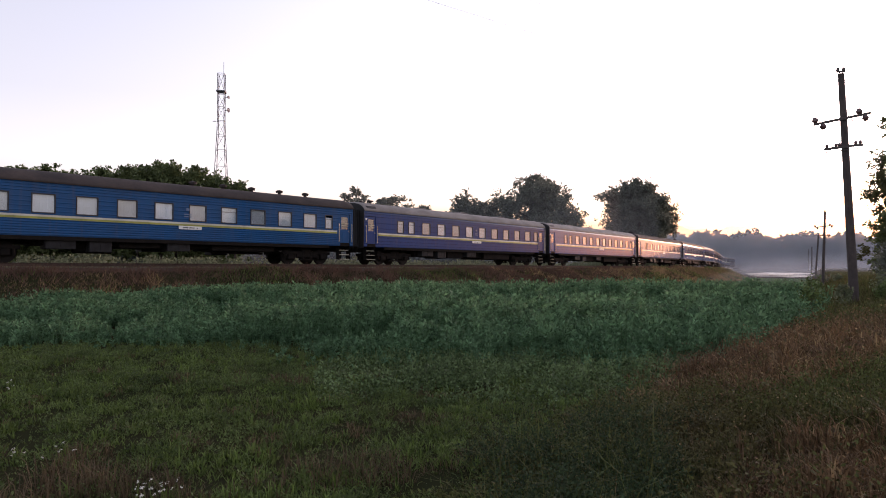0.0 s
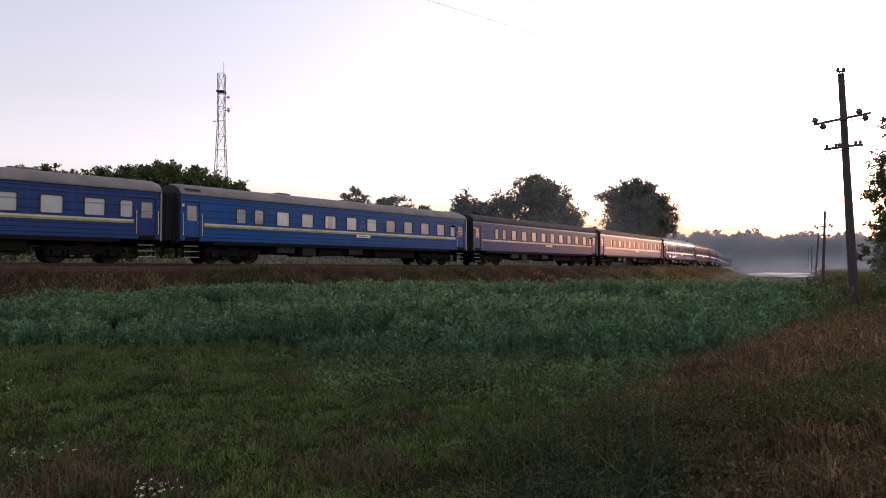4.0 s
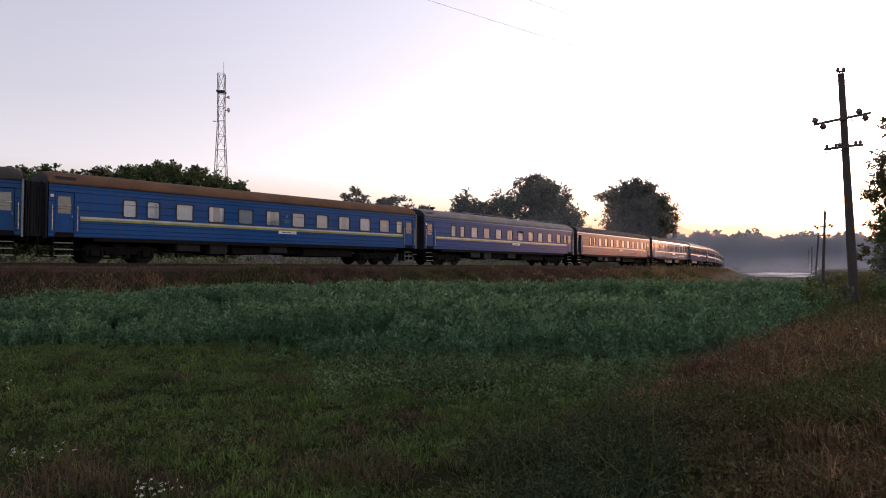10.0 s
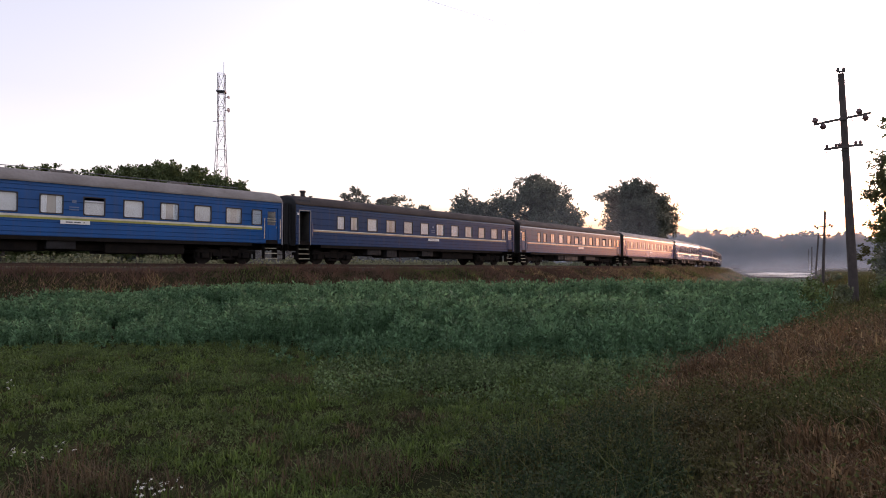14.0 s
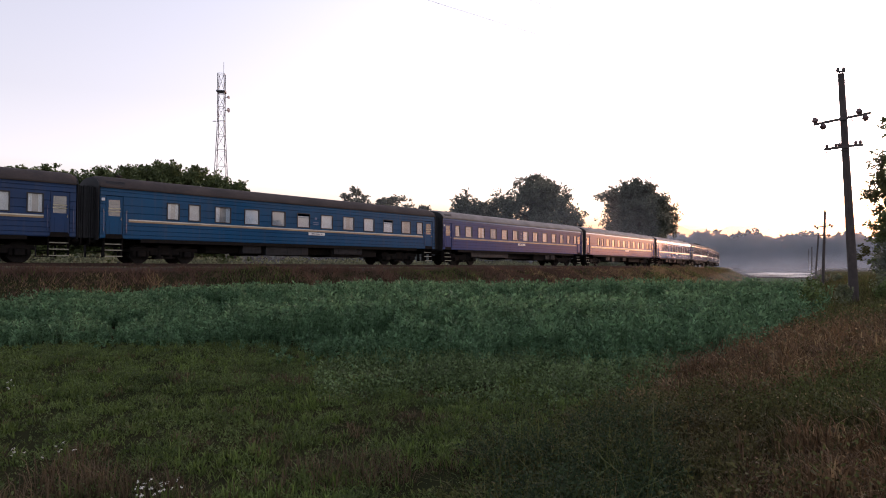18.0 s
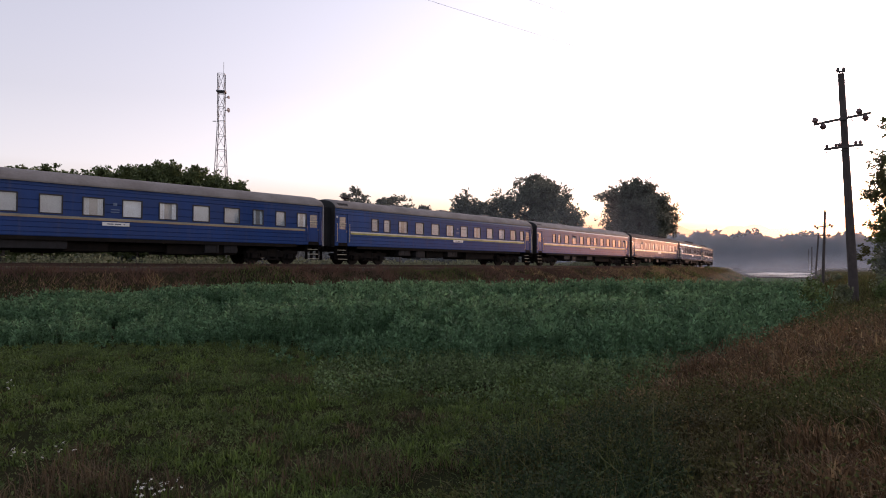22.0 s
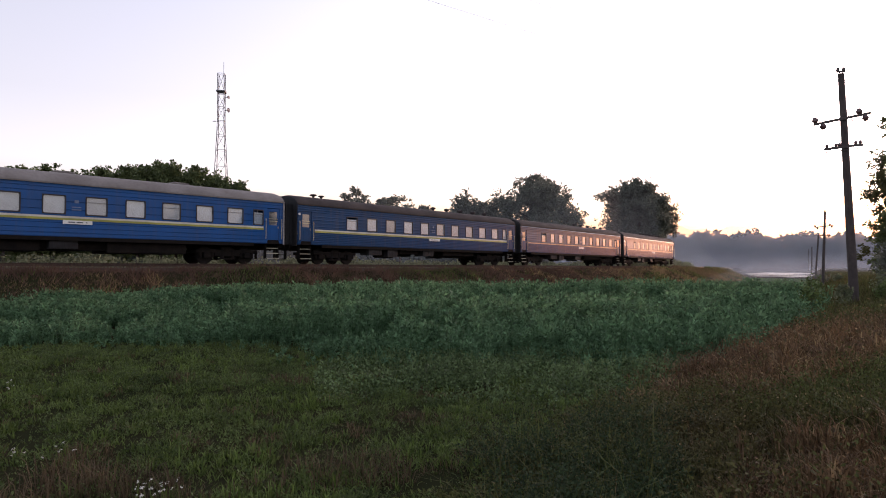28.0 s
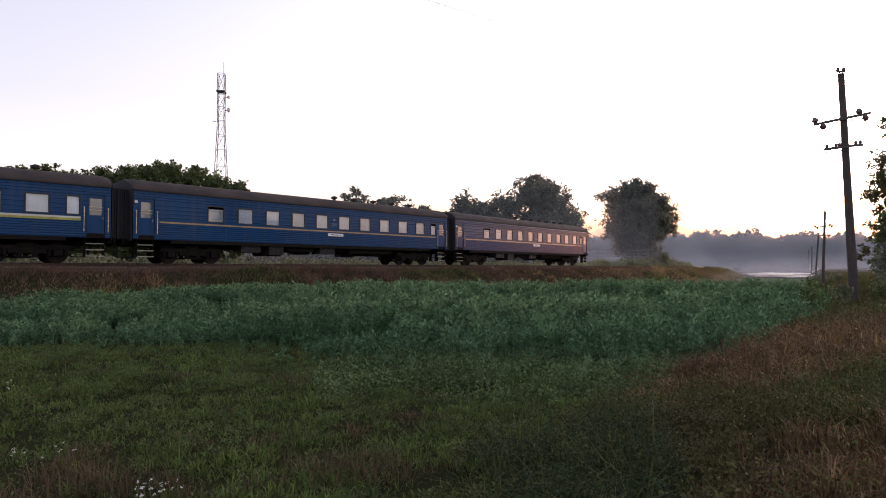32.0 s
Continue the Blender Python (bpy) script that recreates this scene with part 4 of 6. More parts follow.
def shell_mesh(ribbed, windows):
    """Both side walls with their window openings and door recesses, end walls, floor."""
    bm = bmesh.new()
    rows = side_profile(ribbed)
    holes = [(c - w / 2, c + w / 2, WIN0, WIN1) for c, w in windows] + [(s * DOOR_X - DOOR_W / 2, s * DOOR_X + DOOR_W / 2, SILL, 3.3) for s in (-1, 1)]
    xs = sorted({-HALF, HALF} | {round(h[k], 4) for h in holes for k in (0, 1)})
    zs = sorted(rows)
    for sy in (-1, 1):
        grid = {}
        for i, xx in enumerate(xs):
            for j, (zz, o) in enumerate(zs):
                grid[i, j] = bm.verts.new((xx, sy * (WIDE + o), zz))
        for i in range(len(xs) - 1):
            for j in range(len(zs) - 1):
                mx, mz = (xs[i] + xs[i + 1]) / 2, (zs[j][0] + zs[j + 1][0]) / 2
                if not any(h[0] < mx < h[1] and h[2] < mz < h[3] for h in holes):
                    bm.faces.new((grid[i, j], grid[i + 1, j], grid[i + 1, j + 1], grid[i, j + 1]))
        for a, b, z0, z1 in holes:
            ring = [(a, z0), (b, z0), (b, z1), (a, z1)]
            outer = [bm.verts.new((u, sy * (WIDE + 0.004), v)) for u, v in ring]
            inner = [bm.verts.new((u, sy * (WIDE - 0.1), v)) for u, v in ring]
            for k in range(4):
                bm.faces.new((outer[k], outer[(k + 1) % 4], inner[(k + 1) % 4], inner[k]))
    for sx in (-1, 1):
        bm.faces.new([bm.verts.new((sx * HALF, sy * (WIDE - 0.02), zz)) for sy, zz in ((-1, SILL), (1, SILL), (1, EAVE), (-1, EAVE))])
    bm.faces.new([bm.verts.new((sx * HALF, sy * (WIDE - 0.02), SILL)) for sx, sy in ((-1, -1), (1, -1), (1, 1), (-1, 1))])
    return to_mesh("body", bm, PAINT["deep"])


def roof_mesh():
    """An arched roof with rounded ends, seams and a drip edge."""
    bm = bmesh.new()
    n = 14
    prof = []
    for k in range(n + 1):
        a = math.pi * k / n
        y = -math.cos(a)
        prof.append((y * (WIDE + 0.03), EAVE + (CROWN - EAVE) * (max(0.0, 1 - abs(y) ** 2.4)) ** 0.62))
    xs = [-HALF - 0.05, -HALF + 0.03, -HALF + 0.15, -HALF + 0.35]
    k = -HALF + 1.0
    while k < HALF - 0.6:
        xs += [k, k + 0.015, k + 0.035, k + 0.05]
        k += 1.9
    xs += [HALF - 0.35, HALF - 0.15, HALF - 0.03, HALF + 0.05]
    rows = []
    for i, x in enumerate(xs):
        e = HALF + 0.05 - abs(x)
        k = 1 - 0.16 * max(0.0, 1 - e / 0.3) ** 2
        seam = 0
        rows.append([bm.verts.new((x, y, EAVE + (z - EAVE) * k + seam)) for y, z in prof])
    for a, b in zip(rows, rows[1:]):
        for j in range(n):
            f = bm.faces.new((a[j], b[j], b[j + 1], a[j + 1]))
            f.smooth = True
    bm.faces.new(rows[0])
    bm.faces.new(rows[-1])
    for sy in (-1, 1):
        box(bm, -HALF, HALF, sy * (WIDE + 0.045) - 0.02, sy * (WIDE + 0.045) + 0.02, EAVE - 0.05, EAVE + 0.03)
    return to_mesh("roof", bm, ROOF_GREY)


def rounded(bm, w, h, r, y0, y1, hole=0.0):
    """A rounded rectangle in x and z, from y0 to y1; hole: width of the rim of a frame."""
    def ring(w, h, r, y):
        vs = []
        for cx, cz, a0 in ((w / 2 - r, h / 2 - r, 0), (-w / 2 + r, h / 2 - r, 90), (-w / 2 + r, -h / 2 + r, 180), (w / 2 - r, -h / 2 + r, 270)):
            for k in range(5):
                a = radians(a0 + 22.5 * k)
                vs.append(bm.verts.new((cx + r * math.cos(a), y, cz + r * math.sin(a))))
        return vs
    a, b = ring(w, h, r, y0), ring(w, h, r, y1)
    n = len(a)
    for k in range(n):
        bm.faces.new((a[k], a[(k + 1) % n], b[(k + 1) % n], b[k]))
    if not hole:
        bm.faces.new(a)
        bm.faces.new(b)
        return bm
    c, d = (ring(w - 2 * hole, h - 2 * hole, max(r - hole, 0.012), y) for y in (y0, y1))
    for k in range(n):
        q = (k + 1) % n
        bm.faces.new((c[k], c[q], d[q], d[k]))
        bm.faces.new((a[k], a[q], c[q], c[k]))
        bm.faces.new((b[k], b[q], d[q], d[k]))
    return bm


def square_rim(bm, w, h, r, y):
    """Plate that fills the corners between a square opening and a rounded frame."""
    for sx in (-1, 1):
        for sz in (-1, 1):
            c = bm.verts.new((sx * w / 2, y, sz * h / 2))
            arc = [bm.verts.new((sx * (w / 2 - r + r * math.sin(radians(15 * k))), y, sz * (h / 2 - r + r * math.cos(radians(15 * k))))) for k in range(7)]
            for k in range(6):
                bm.faces.new((c, arc[k], arc[k + 1]))


def window(thing, x, sy, w, state, round_corner):
    """A coach window: gasket frame, pane, curtain; s: with a sash bar, o: with its top pulled down."""
    h, zc = WIN1 - WIN0, (WIN0 + WIN1) / 2
    r = 0.13 if round_corner else 0.03
    key = (round(w, 2), round_corner)

    def frame_mesh():
        bm = bmesh.new()
        rounded(bm, w, h, r, -0.02, 0.03, 0.05)
        square_rim(bm, w, h, r, 0.0)
        return to_mesh("window", bm, GASKET)
    win = put("window", cached(("frame", *key), frame_mesh), thing, Matrix.Translation((x, sy * (WIDE + 0.006), zc)) @ pose(0, 0, 0, 0, 0, 0 if sy < 0 else 180))
    cut = 0.22 * h if state == "o" else 0.0

    def pane_mesh():
        bm = bmesh.new()
        box(bm, -w / 2 + 0.02, w / 2 - 0.02, 0.03, 0.036, -h / 2 + 0.02, h / 2 - 0.02 - cut)
        return to_mesh("pane", bm, GLASS)
    pane = put("pane", cached(("pane", *key, cut), pane_mesh), win)
    pane.visible_shadow = False

    if state == "g":
        def halves_mesh():
            bm = bmesh.new()
            for u0, u1 in ((-w / 2 + 0.01, -0.19 * w), (0.2 * w, w / 2 - 0.01)):
                row = []
                for k in range(9):
                    u = u0 + (u1 - u0) * k / 8
                    f = 0.05 + 0.004 * math.sin(k * 1.6)
                    row.append((bm.verts.new((u, f, -h / 2)), bm.verts.new((u * 0.97, f, h / 2))))
                for p, q in zip(row, row[1:]):
                    bm.faces.new((p[0], q[0], q[1], p[1]))
            return to_mesh("curtain", bm, CURTAIN)
        put("curtain", cached(("halves", *key), halves_mesh), win)

        def blind_mesh():
            bm = bmesh.new()
            box(bm, -w / 2 + 0.01, w / 2 - 0.01, 0.065, 0.07, -h / 2, h / 2)
            return to_mesh("roller_blind", bm, BLIND)
        put("roller_blind", cached(("roller", *key), blind_mesh), win, None, "grey roller blind")
        return

    def curtain_mesh():
        bm = bmesh.new()
        n = 26
        top, bot = [], []
        for k in range(n + 1):
            u = -w / 2 + 0.01 + (w - 0.02) * k / n
            f = 0.05 + 0.0016 * math.sin(k * 1.1 + 1.7 * math.sin(k * 0.7))
            top.append(bm.verts.new((u, f, h / 2 - cut * 0.9)))
            bot.append(bm.verts.new((u, f, -h / 2)))
        for k in range(n):
            bm.faces.new((bot[k], bot[k + 1], top[k + 1], top[k]))
        return to_mesh("curtain", bm, CURTAIN)
    put("curtain", cached(("curtain", *key, cut), curtain_mesh), win)
    if state in "so":
        def sash_mesh():
            bm = bmesh.new()
            box(bm, -w / 2 + 0.03, w / 2 - 0.03, 0.0, 0.026, 0.2 * h - 0.018, 0.2 * h + 0.018)
            return to_mesh("sash_bar", bm, SASH)
        put("sash_bar", cached(("sash", *key), sash_mesh), win)


def open_door(thing, sx, sy):
    """A door folded inwards: the dark vestibule behind it and the pale door frame."""
    at_door = Matrix.Translation((sx * DOOR_X, sy * WIDE, 0)) @ pose(0, 0, 0, 0, 0, 0 if sy < 0 else 180)

    def vestibule():
        bm = bmesh.new()
        w = DOOR_W / 2 - 0.004
        box(bm, -w, w, 0.9, 0.93, SILL, 3.29)
        box(bm, -w, w, 0.1, 0.9, SILL, SILL + 0.02)
        for u in (-w, w - 0.02):
            box(bm, u, u + 0.02, 0.1, 0.9, SILL + 0.02, 3.29)
        return to_mesh("vestibule", bm, INSIDE)
    put("vestibule", cached("vestibule", vestibule), thing, at_door, "dark vestibule behind an open door")

    def jamb():
        bm = bmesh.new()
        for u in (-DOOR_W / 2 - 0.05, DOOR_W / 2 + 0.005):
            box(bm, u, u + 0.045, -0.02, 0.01, SILL, 3.3)
        box(bm, -DOOR_W / 2 - 0.05, DOOR_W / 2 + 0.05, -0.02, 0.01, 3.302, 3.36)
        return to_mesh("door_frame", bm, SASH)
    put("door_frame", cached("jamb", jamb), thing, at_door, "pale worn door frame")


def door(thing, sx, sy, paint):
    def leaf():
        bm = bmesh.new()
        w = DOOR_W
        for x0, x1, z0, z1 in ((-w / 2 + 0.02, -0.27, 1.22, 3.28), (0.27, w / 2 - 0.02, 1.22, 3.28), (-0.27, 0.27, 1.22, 2.3), (-0.27, 0.27, 3.1, 3.28)):
            box(bm, x0, x1, 0.03, 0.07, z0, z1)
        box(bm, -0.2, 0.2, 0.022, 0.03, 1.4, 2.1, 0.01)
        return to_mesh("door", bm, PAINT["deep"])
    ob = put("door", cached(("door",), leaf), thing, Matrix.Translation((sx * DOOR_X, sy * WIDE, 0)) @ pose(0, 0, 0, 0, 0, 0 if sy < 0 else 180), mat=paint)

    def pane_mesh():
        bm = bmesh.new()
        box(bm, -0.28, 0.28, 0.045, 0.051, 2.29, 3.11)
        return to_mesh("pane", bm, GLASS)
    put("pane", cached(("dpane",), pane_mesh), ob).visible_shadow = False

    def blind():
        bm = bmesh.new()
        box(bm, -0.28, 0.28, 0.075, 0.08, 2.29, 3.11)
        return to_mesh("blind", bm, DOOR_BLIND)
    put("blind", cached(("dblind",), blind), ob)

    def guard(z):
        bm = bmesh.new()
        box(bm, -0.29, 0.29, 0.0, 0.028, z, z + 0.035, 0.006)
        return to_mesh("window_bar", bm, RAIL_PAINT)
    for z in (2.52, 2.66):
        put("window_bar", cached(("guard", z), lambda: guard(z)), ob, None, "pale guard bar")

    def handle():
        bm = bmesh.new()
        tube(bm, (0.3, -0.04, 2.1), (0.3, -0.04, 2.24), 0.012)
        box(bm, 0.285, 0.315, -0.04, 0.03, 2.15, 2.18)
        return to_mesh("handle", bm, STEP_EDGE)
    put("handle", cached(("dhandle",), handle), ob)


def steps(thing, sx, sy):
    def build():
        bm = bmesh.new()
        for k, z in enumerate((0.32, 0.62, 0.92)):
            box(bm, -0.4, 0.4, 0.02 + 0.06 * k, 0.3 + 0.06 * k, z, z + 0.03)
        for x in (-0.42, 0.4):
            box(bm, x, x + 0.02, 0.06, 0.36, 0.32, 1.25)
        return to_mesh("steps", bm, UNDER)
    ob = put("steps", cached(("steps",), build), thing, Matrix.Translation((sx * DOOR_X, sy * (WIDE - 0.02), 0)) @ pose(0, 0, 0, 0, 0, 0 if sy < 0 else 180))

    def edge(z, k):
        bm = bmesh.new()
        box(bm, -0.4, 0.4, 0.005 + 0.06 * k, 0.02 + 0.06 * k, z - 0.01, z + 0.035)
        return to_mesh("step_edge", bm, STEP_EDGE)
    # a flat dark plate that draws the shade of the recess over the steps
    def well():
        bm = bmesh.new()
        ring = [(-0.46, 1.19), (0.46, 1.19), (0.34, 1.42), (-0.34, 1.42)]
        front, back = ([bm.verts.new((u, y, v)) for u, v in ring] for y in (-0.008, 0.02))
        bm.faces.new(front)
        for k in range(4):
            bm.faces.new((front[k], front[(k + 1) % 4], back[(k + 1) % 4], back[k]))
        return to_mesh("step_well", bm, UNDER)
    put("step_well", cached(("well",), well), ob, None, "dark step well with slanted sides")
    for k, z in enumerate((0.32, 0.62, 0.92)):
        put("step_edge", cached(("edge", k), lambda: edge(z, k)), ob)


def handrail_mesh():
    bm = bmesh.new()
    tube(bm, (0, -0.07, 1.5), (0, -0.07, 2.65), 0.02, sides=6)
    for z in (1.5, 2.65):
        tube(bm, (0, -0.07, z), (0, 0.01, z), 0.018, sides=6)
    return to_mesh("handrail", bm, RAIL_PAINT)


def bogie_frame_mesh():
    bm = bmesh.new()
    for sy in (-1, 1):
        y = sy * 1.02
        box(bm, -1.75, 1.75, y - 0.09, y + 0.09, 0.62, 0.8, 0.03)
        box(bm, -0.75, 0.75, y - 0.1, y + 0.1, 0.42, 0.64, 0.03)
        for sx in (-1, 1):
            box(bm, sx * 1.2 - 0.2, sx * 1.2 + 0.2, y + sy * 0.02 - 0.15, y + sy * 0.02 + 0.15, 0.32, 0.62, 0.05)
            for dx in (-0.33, 0.33):
                tube(bm, (sx * 1.2 + dx, y, 0.34), (sx * 1.2 + dx, y, 0.66), 0.09, sides=10)
        for dx in (-0.3, 0.3):
            tube(bm, (dx, y, 0.3), (dx, y, 0.9), 0.12, sides=10)
        box(bm, -0.5, 0.5, y - 0.08, y + 0.08, 0.24, 0.32)
    box(bm, -0.3, 0.3, -1.1, 1.1, 0.7, 0.95, 0.04)
    for sx in (-1, 1):
        box(bm, sx * 1.7 - 0.08, sx * 1.7 + 0.08, -1.05, 1.05, 0.6, 0.76)
    return to_mesh("bogie", bm, UNDER)


def wheelset_mesh():
    bm = bmesh.new()
    for sy in (-1, 1):
        tube(bm, (0, sy * 0.735, 0), (0, sy * 0.865, 0), 0.475, sides=24)
        tube(bm, (0, sy * 0.70, 0), (0, sy * 0.735, 0), 0.505, sides=24)
        tube(bm, (0, sy * 0.865, 0), (0, sy * 0.9, 0), 0.14, sides=12)
        for k in range(4):
            a = k * math.pi / 2
            tube(bm, (0.28 * math.cos(a), sy * 0.86, 0.28 * math.sin(a)), (0.28 * math.cos(a), sy * 0.875, 0.28 * math.sin(a)), 0.05, sides=8)
    tube(bm, (0, -0.98, 0), (0, 0.98, 0), 0.085, sides=10)
    return to_mesh("wheelset", bm, TYRE)


def vent_mesh():
    bm = bmesh.new()
    tube(bm, (0, 0, -0.12), (0, 0, 0.1), 0.1, sides=12)
    tube(bm, (0, 0, 0.08), (0, 0, 0.2), 0.2, 0.23, 14)
    tube(bm, (0, 0, 0.2), (0, 0, 0.27), 0.23, 0.05, 14)
    return to_mesh("roof_vent", bm, ROOF_DARK)


def stove_pipe_mesh():
    bm = bmesh.new()
    tube(bm, (0, 0, -0.15), (0, 0, 0.2), 0.09, sides=10)
    tube(bm, (0, 0, 0.16), (0, 0, 0.24), 0.1, 0.28, 12)
    tube(bm, (0, 0, 0.24), (0, 0, 0.32), 0.28, 0.2, 12)
    return to_mesh("stove_pipe", bm, ROOF_DARK)


def flue_mesh():
    """A wide boiler flue with a collar."""
    bm = bmesh.new()
    tube(bm, (0, 0, -0.15), (0, 0, 0.42), 0.15, sides=14)
    tube(bm, (0, 0, 0.34), (0, 0, 0.45), 0.2, sides=14)
    tube(bm, (0, 0, 0.02), (0, 0, 0.08), 0.21, sides=14)
    return to_mesh("flue", bm, ROOF_DARK)


def hatch_mesh():
    bm = bmesh.new()
    box(bm, -0.5, 0.5, -0.4, 0.4, -0.08, 0.07, 0.03)
    box(bm, -0.34, 0.34, -0.28, 0.28, 0.07, 0.11, 0.02)
    return to_mesh("roof_hatch", bm, ROOF_GREY)


def equipment_mesh(lx, h):
    bm = bmesh.new()
    box(bm, -lx / 2, lx / 2, 0, 0.9, 1.15 - h, 1.15, 0.03)
    for k in range(3):
        u = -lx / 2 + lx * (k + 0.5) / 3
        box(bm, u - 0.02, u + 0.02, -0.015, 0.0, 1.2 - h, 1.1)
    return to_mesh("equipment_box", bm, BOXGREY)


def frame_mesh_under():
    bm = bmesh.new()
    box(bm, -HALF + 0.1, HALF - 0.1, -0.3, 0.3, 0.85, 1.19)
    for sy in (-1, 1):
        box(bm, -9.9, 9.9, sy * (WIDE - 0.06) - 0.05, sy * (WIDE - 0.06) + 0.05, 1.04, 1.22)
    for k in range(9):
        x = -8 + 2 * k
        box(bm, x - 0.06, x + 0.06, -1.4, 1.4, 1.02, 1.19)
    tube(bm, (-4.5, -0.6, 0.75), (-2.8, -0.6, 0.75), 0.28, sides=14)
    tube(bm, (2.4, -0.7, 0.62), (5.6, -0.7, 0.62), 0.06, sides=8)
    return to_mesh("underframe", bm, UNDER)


def gangway_mesh():
    bm = bmesh.new()
    for k in range(5):
        x = k * 0.1
        t = 0.03 * (k % 2)
        box(bm, x, x + 0.09, -1.12 - t, 1.12 + t, 1.2, 3.72 + t, 0.04)
    return to_mesh("gangway", bm, RUBBER)


def end_wall_mesh():
    """The dark end of a coach, under the roof's arch."""
    bm = bmesh.new()
    ring = [(-WIDE + 0.01, SILL - 0.08), (WIDE - 0.01, SILL - 0.08)]
    for k in range(15):
        y = math.cos(math.pi * k / 14)
        ring.append((y * (WIDE + 0.035), EAVE + 0.84 * (CROWN - EAVE) * max(0.0, 1 - abs(y) ** 2.4) ** 0.62 + 0.012))
    a, b = ([bm.verts.new((x, y, z)) for y, z in ring] for x in (0.0, 0.03))
    n = len(ring)
    bm.faces.new(a)
    bm.faces.new(b)
    for k in range(n):
        bm.faces.new((a[k], a[(k + 1) % n], b[(k + 1) % n], b[k]))
    return to_mesh("end_wall", bm, RUBBER)


def buffer_mesh():
    bm = bmesh.new()
    tube(bm, (0, 0, 0), (0.3, 0, 0), 0.09, sides=10)
    tube(bm, (0.3, 0, 0), (0.36, 0, 0), 0.22, sides=14)
    return to_mesh("buffer", bm, UNDER)


def coupler_mesh():
    bm = bmesh.new()
    box(bm, 0, 0.42, -0.11, 0.11, 0.93, 1.13, 0.03)
    box(bm, 0.25, 0.5, -0.2, 0.16, 0.88, 1.17, 0.04)
    return to_mesh("coupler", bm, UNDER)


WHEELSETS = []


def coach(spec):
    """One passenger coach on an Empty at rail level, midway between its bogies."""
    kind, paint, roof, stripes, states, label = spec["kind"], PAINT[spec["paint"]], spec["roof"], spec["stripes"], spec["states"], spec["label"]
    thing = tagged(new("passenger_coach"), label, "train coach", "coaches of the passenger train")
    windows = {"ribbed": RIBBED_WINDOWS, "round": PLAIN_WINDOWS, "square": PLAIN_WINDOWS, "mirror": MIRROR_WINDOWS}[kind]
    shift = spec.get("shift", 0.0)
    windows = [(x + shift, w) for x, w in windows]
    put("body", cached(("shell", kind, shift), lambda: shell_mesh(kind == "ribbed", windows)), thing, mat=paint)
    put("roof", cached("roof", roof_mesh), thing, mat=roof)
    for sy in (-1, 1):
        for k, (x, w) in enumerate(windows):
            state = states[k % len(states)]
            if state == "p" and kind != "ribbed" and (k * 7 + len(label) * 3) % 5 < 2:
                state = "g"
            window(thing, x, sy, w, state, kind == "round")
        for k, (m, z0, z1) in enumerate(stripes):
            def band():
                bm = bmesh.new()
                box(bm, -10.5, 10.5, -0.012, 0.01, z0, z1)
                return to_mesh("stripe", bm, m)
            put("stripe", cached(("stripe", m.name, z0, z1), band), thing, Matrix.Translation((0, sy * (WIDE + 0.012), 0)))

        def board():
            bm = bmesh.new()
            box(bm, -0.62, 0.62, -0.025, 0.0, 1.82, 2.0, 0.006)
            return to_mesh("destination_board", bm, PLATE)
        plate = put("destination_board", cached("board", board), thing, Matrix.Translation((spec.get("board", 0.82), sy * (WIDE + 0.022), 0)) @ pose(0, 0, 0, 0, 0, 0 if sy < 0 else 180), "white board with an unreadable line of writing")

        for x0, x1 in ((-0.4, -0.12), (-0.06, 0.22), (0.34, 0.4)):
            def ink():
                bm = bmesh.new()
                box(bm, x0, x1, -0.029, -0.024, 1.885, 1.935)
                return to_mesh("writing", bm, INK)
            put("writing", cached(("ink", x0), ink), plate)

        for z0, z1, w in ((2.82, 2.96, 0.09), (2.6, 2.65, 0.2), (2.48, 2.53, 0.2)):
            def crest():
                bm = bmesh.new()
                box(bm, -w, w, -0.004, 0.0, z0, z1)
                return to_mesh("emblem", bm, cache["emblem_mat"])
            put("emblem", cached(("emblem", z0), crest), thing, Matrix.Translation((spec.get("emblem", 0.76), sy * (WIDE + 0.024), 0)), "faded pale emblem bar")
        for sx in (-1, 1):
            if (sx, sy) == spec.get("open_door"):
                open_door(thing, sx, sy)
            else:
                door(thing, sx, sy, paint)
            steps(thing, sx, sy)
            for dx in (-0.52, 0.52):
                put("handrail", cached("handrail", handrail_mesh), thing, Matrix.Translation((sx * DOOR_X + dx, sy * WIDE, 0)) @ pose(0, 0, 0, 0, 0, 0 if sy < 0 else 180), mat=paint if kind in ("mirror", "square") else RAIL_PAINT)
    for x, lx, h in spec.get("boxes", ((-5.2, 1.25, 0.5), (-3.5, 1.0, 0.62), (0.3, 1.2, 0.5))):
        put("equipment_box", cached(("equip", lx, h), lambda: equipment_mesh(lx, h)), thing, Matrix.Translation((x, -1.4, 0)))
        put("equipment_box", cached(("equip", lx, h), lambda: equipment_mesh(lx, h)), thing, Matrix.Translation((-x, 1.4, 0)) @ pose(0, 0, 0, 0, 0, 180))
    put("underframe", cached("under", frame_mesh_under), thing)
    deep = 0.72 if kind == "ribbed" else 0.5

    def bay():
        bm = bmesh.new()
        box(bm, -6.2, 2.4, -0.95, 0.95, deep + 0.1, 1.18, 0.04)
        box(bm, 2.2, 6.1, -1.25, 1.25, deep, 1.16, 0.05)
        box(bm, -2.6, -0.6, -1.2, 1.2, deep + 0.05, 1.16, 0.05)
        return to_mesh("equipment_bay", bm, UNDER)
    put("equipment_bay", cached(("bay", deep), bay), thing)
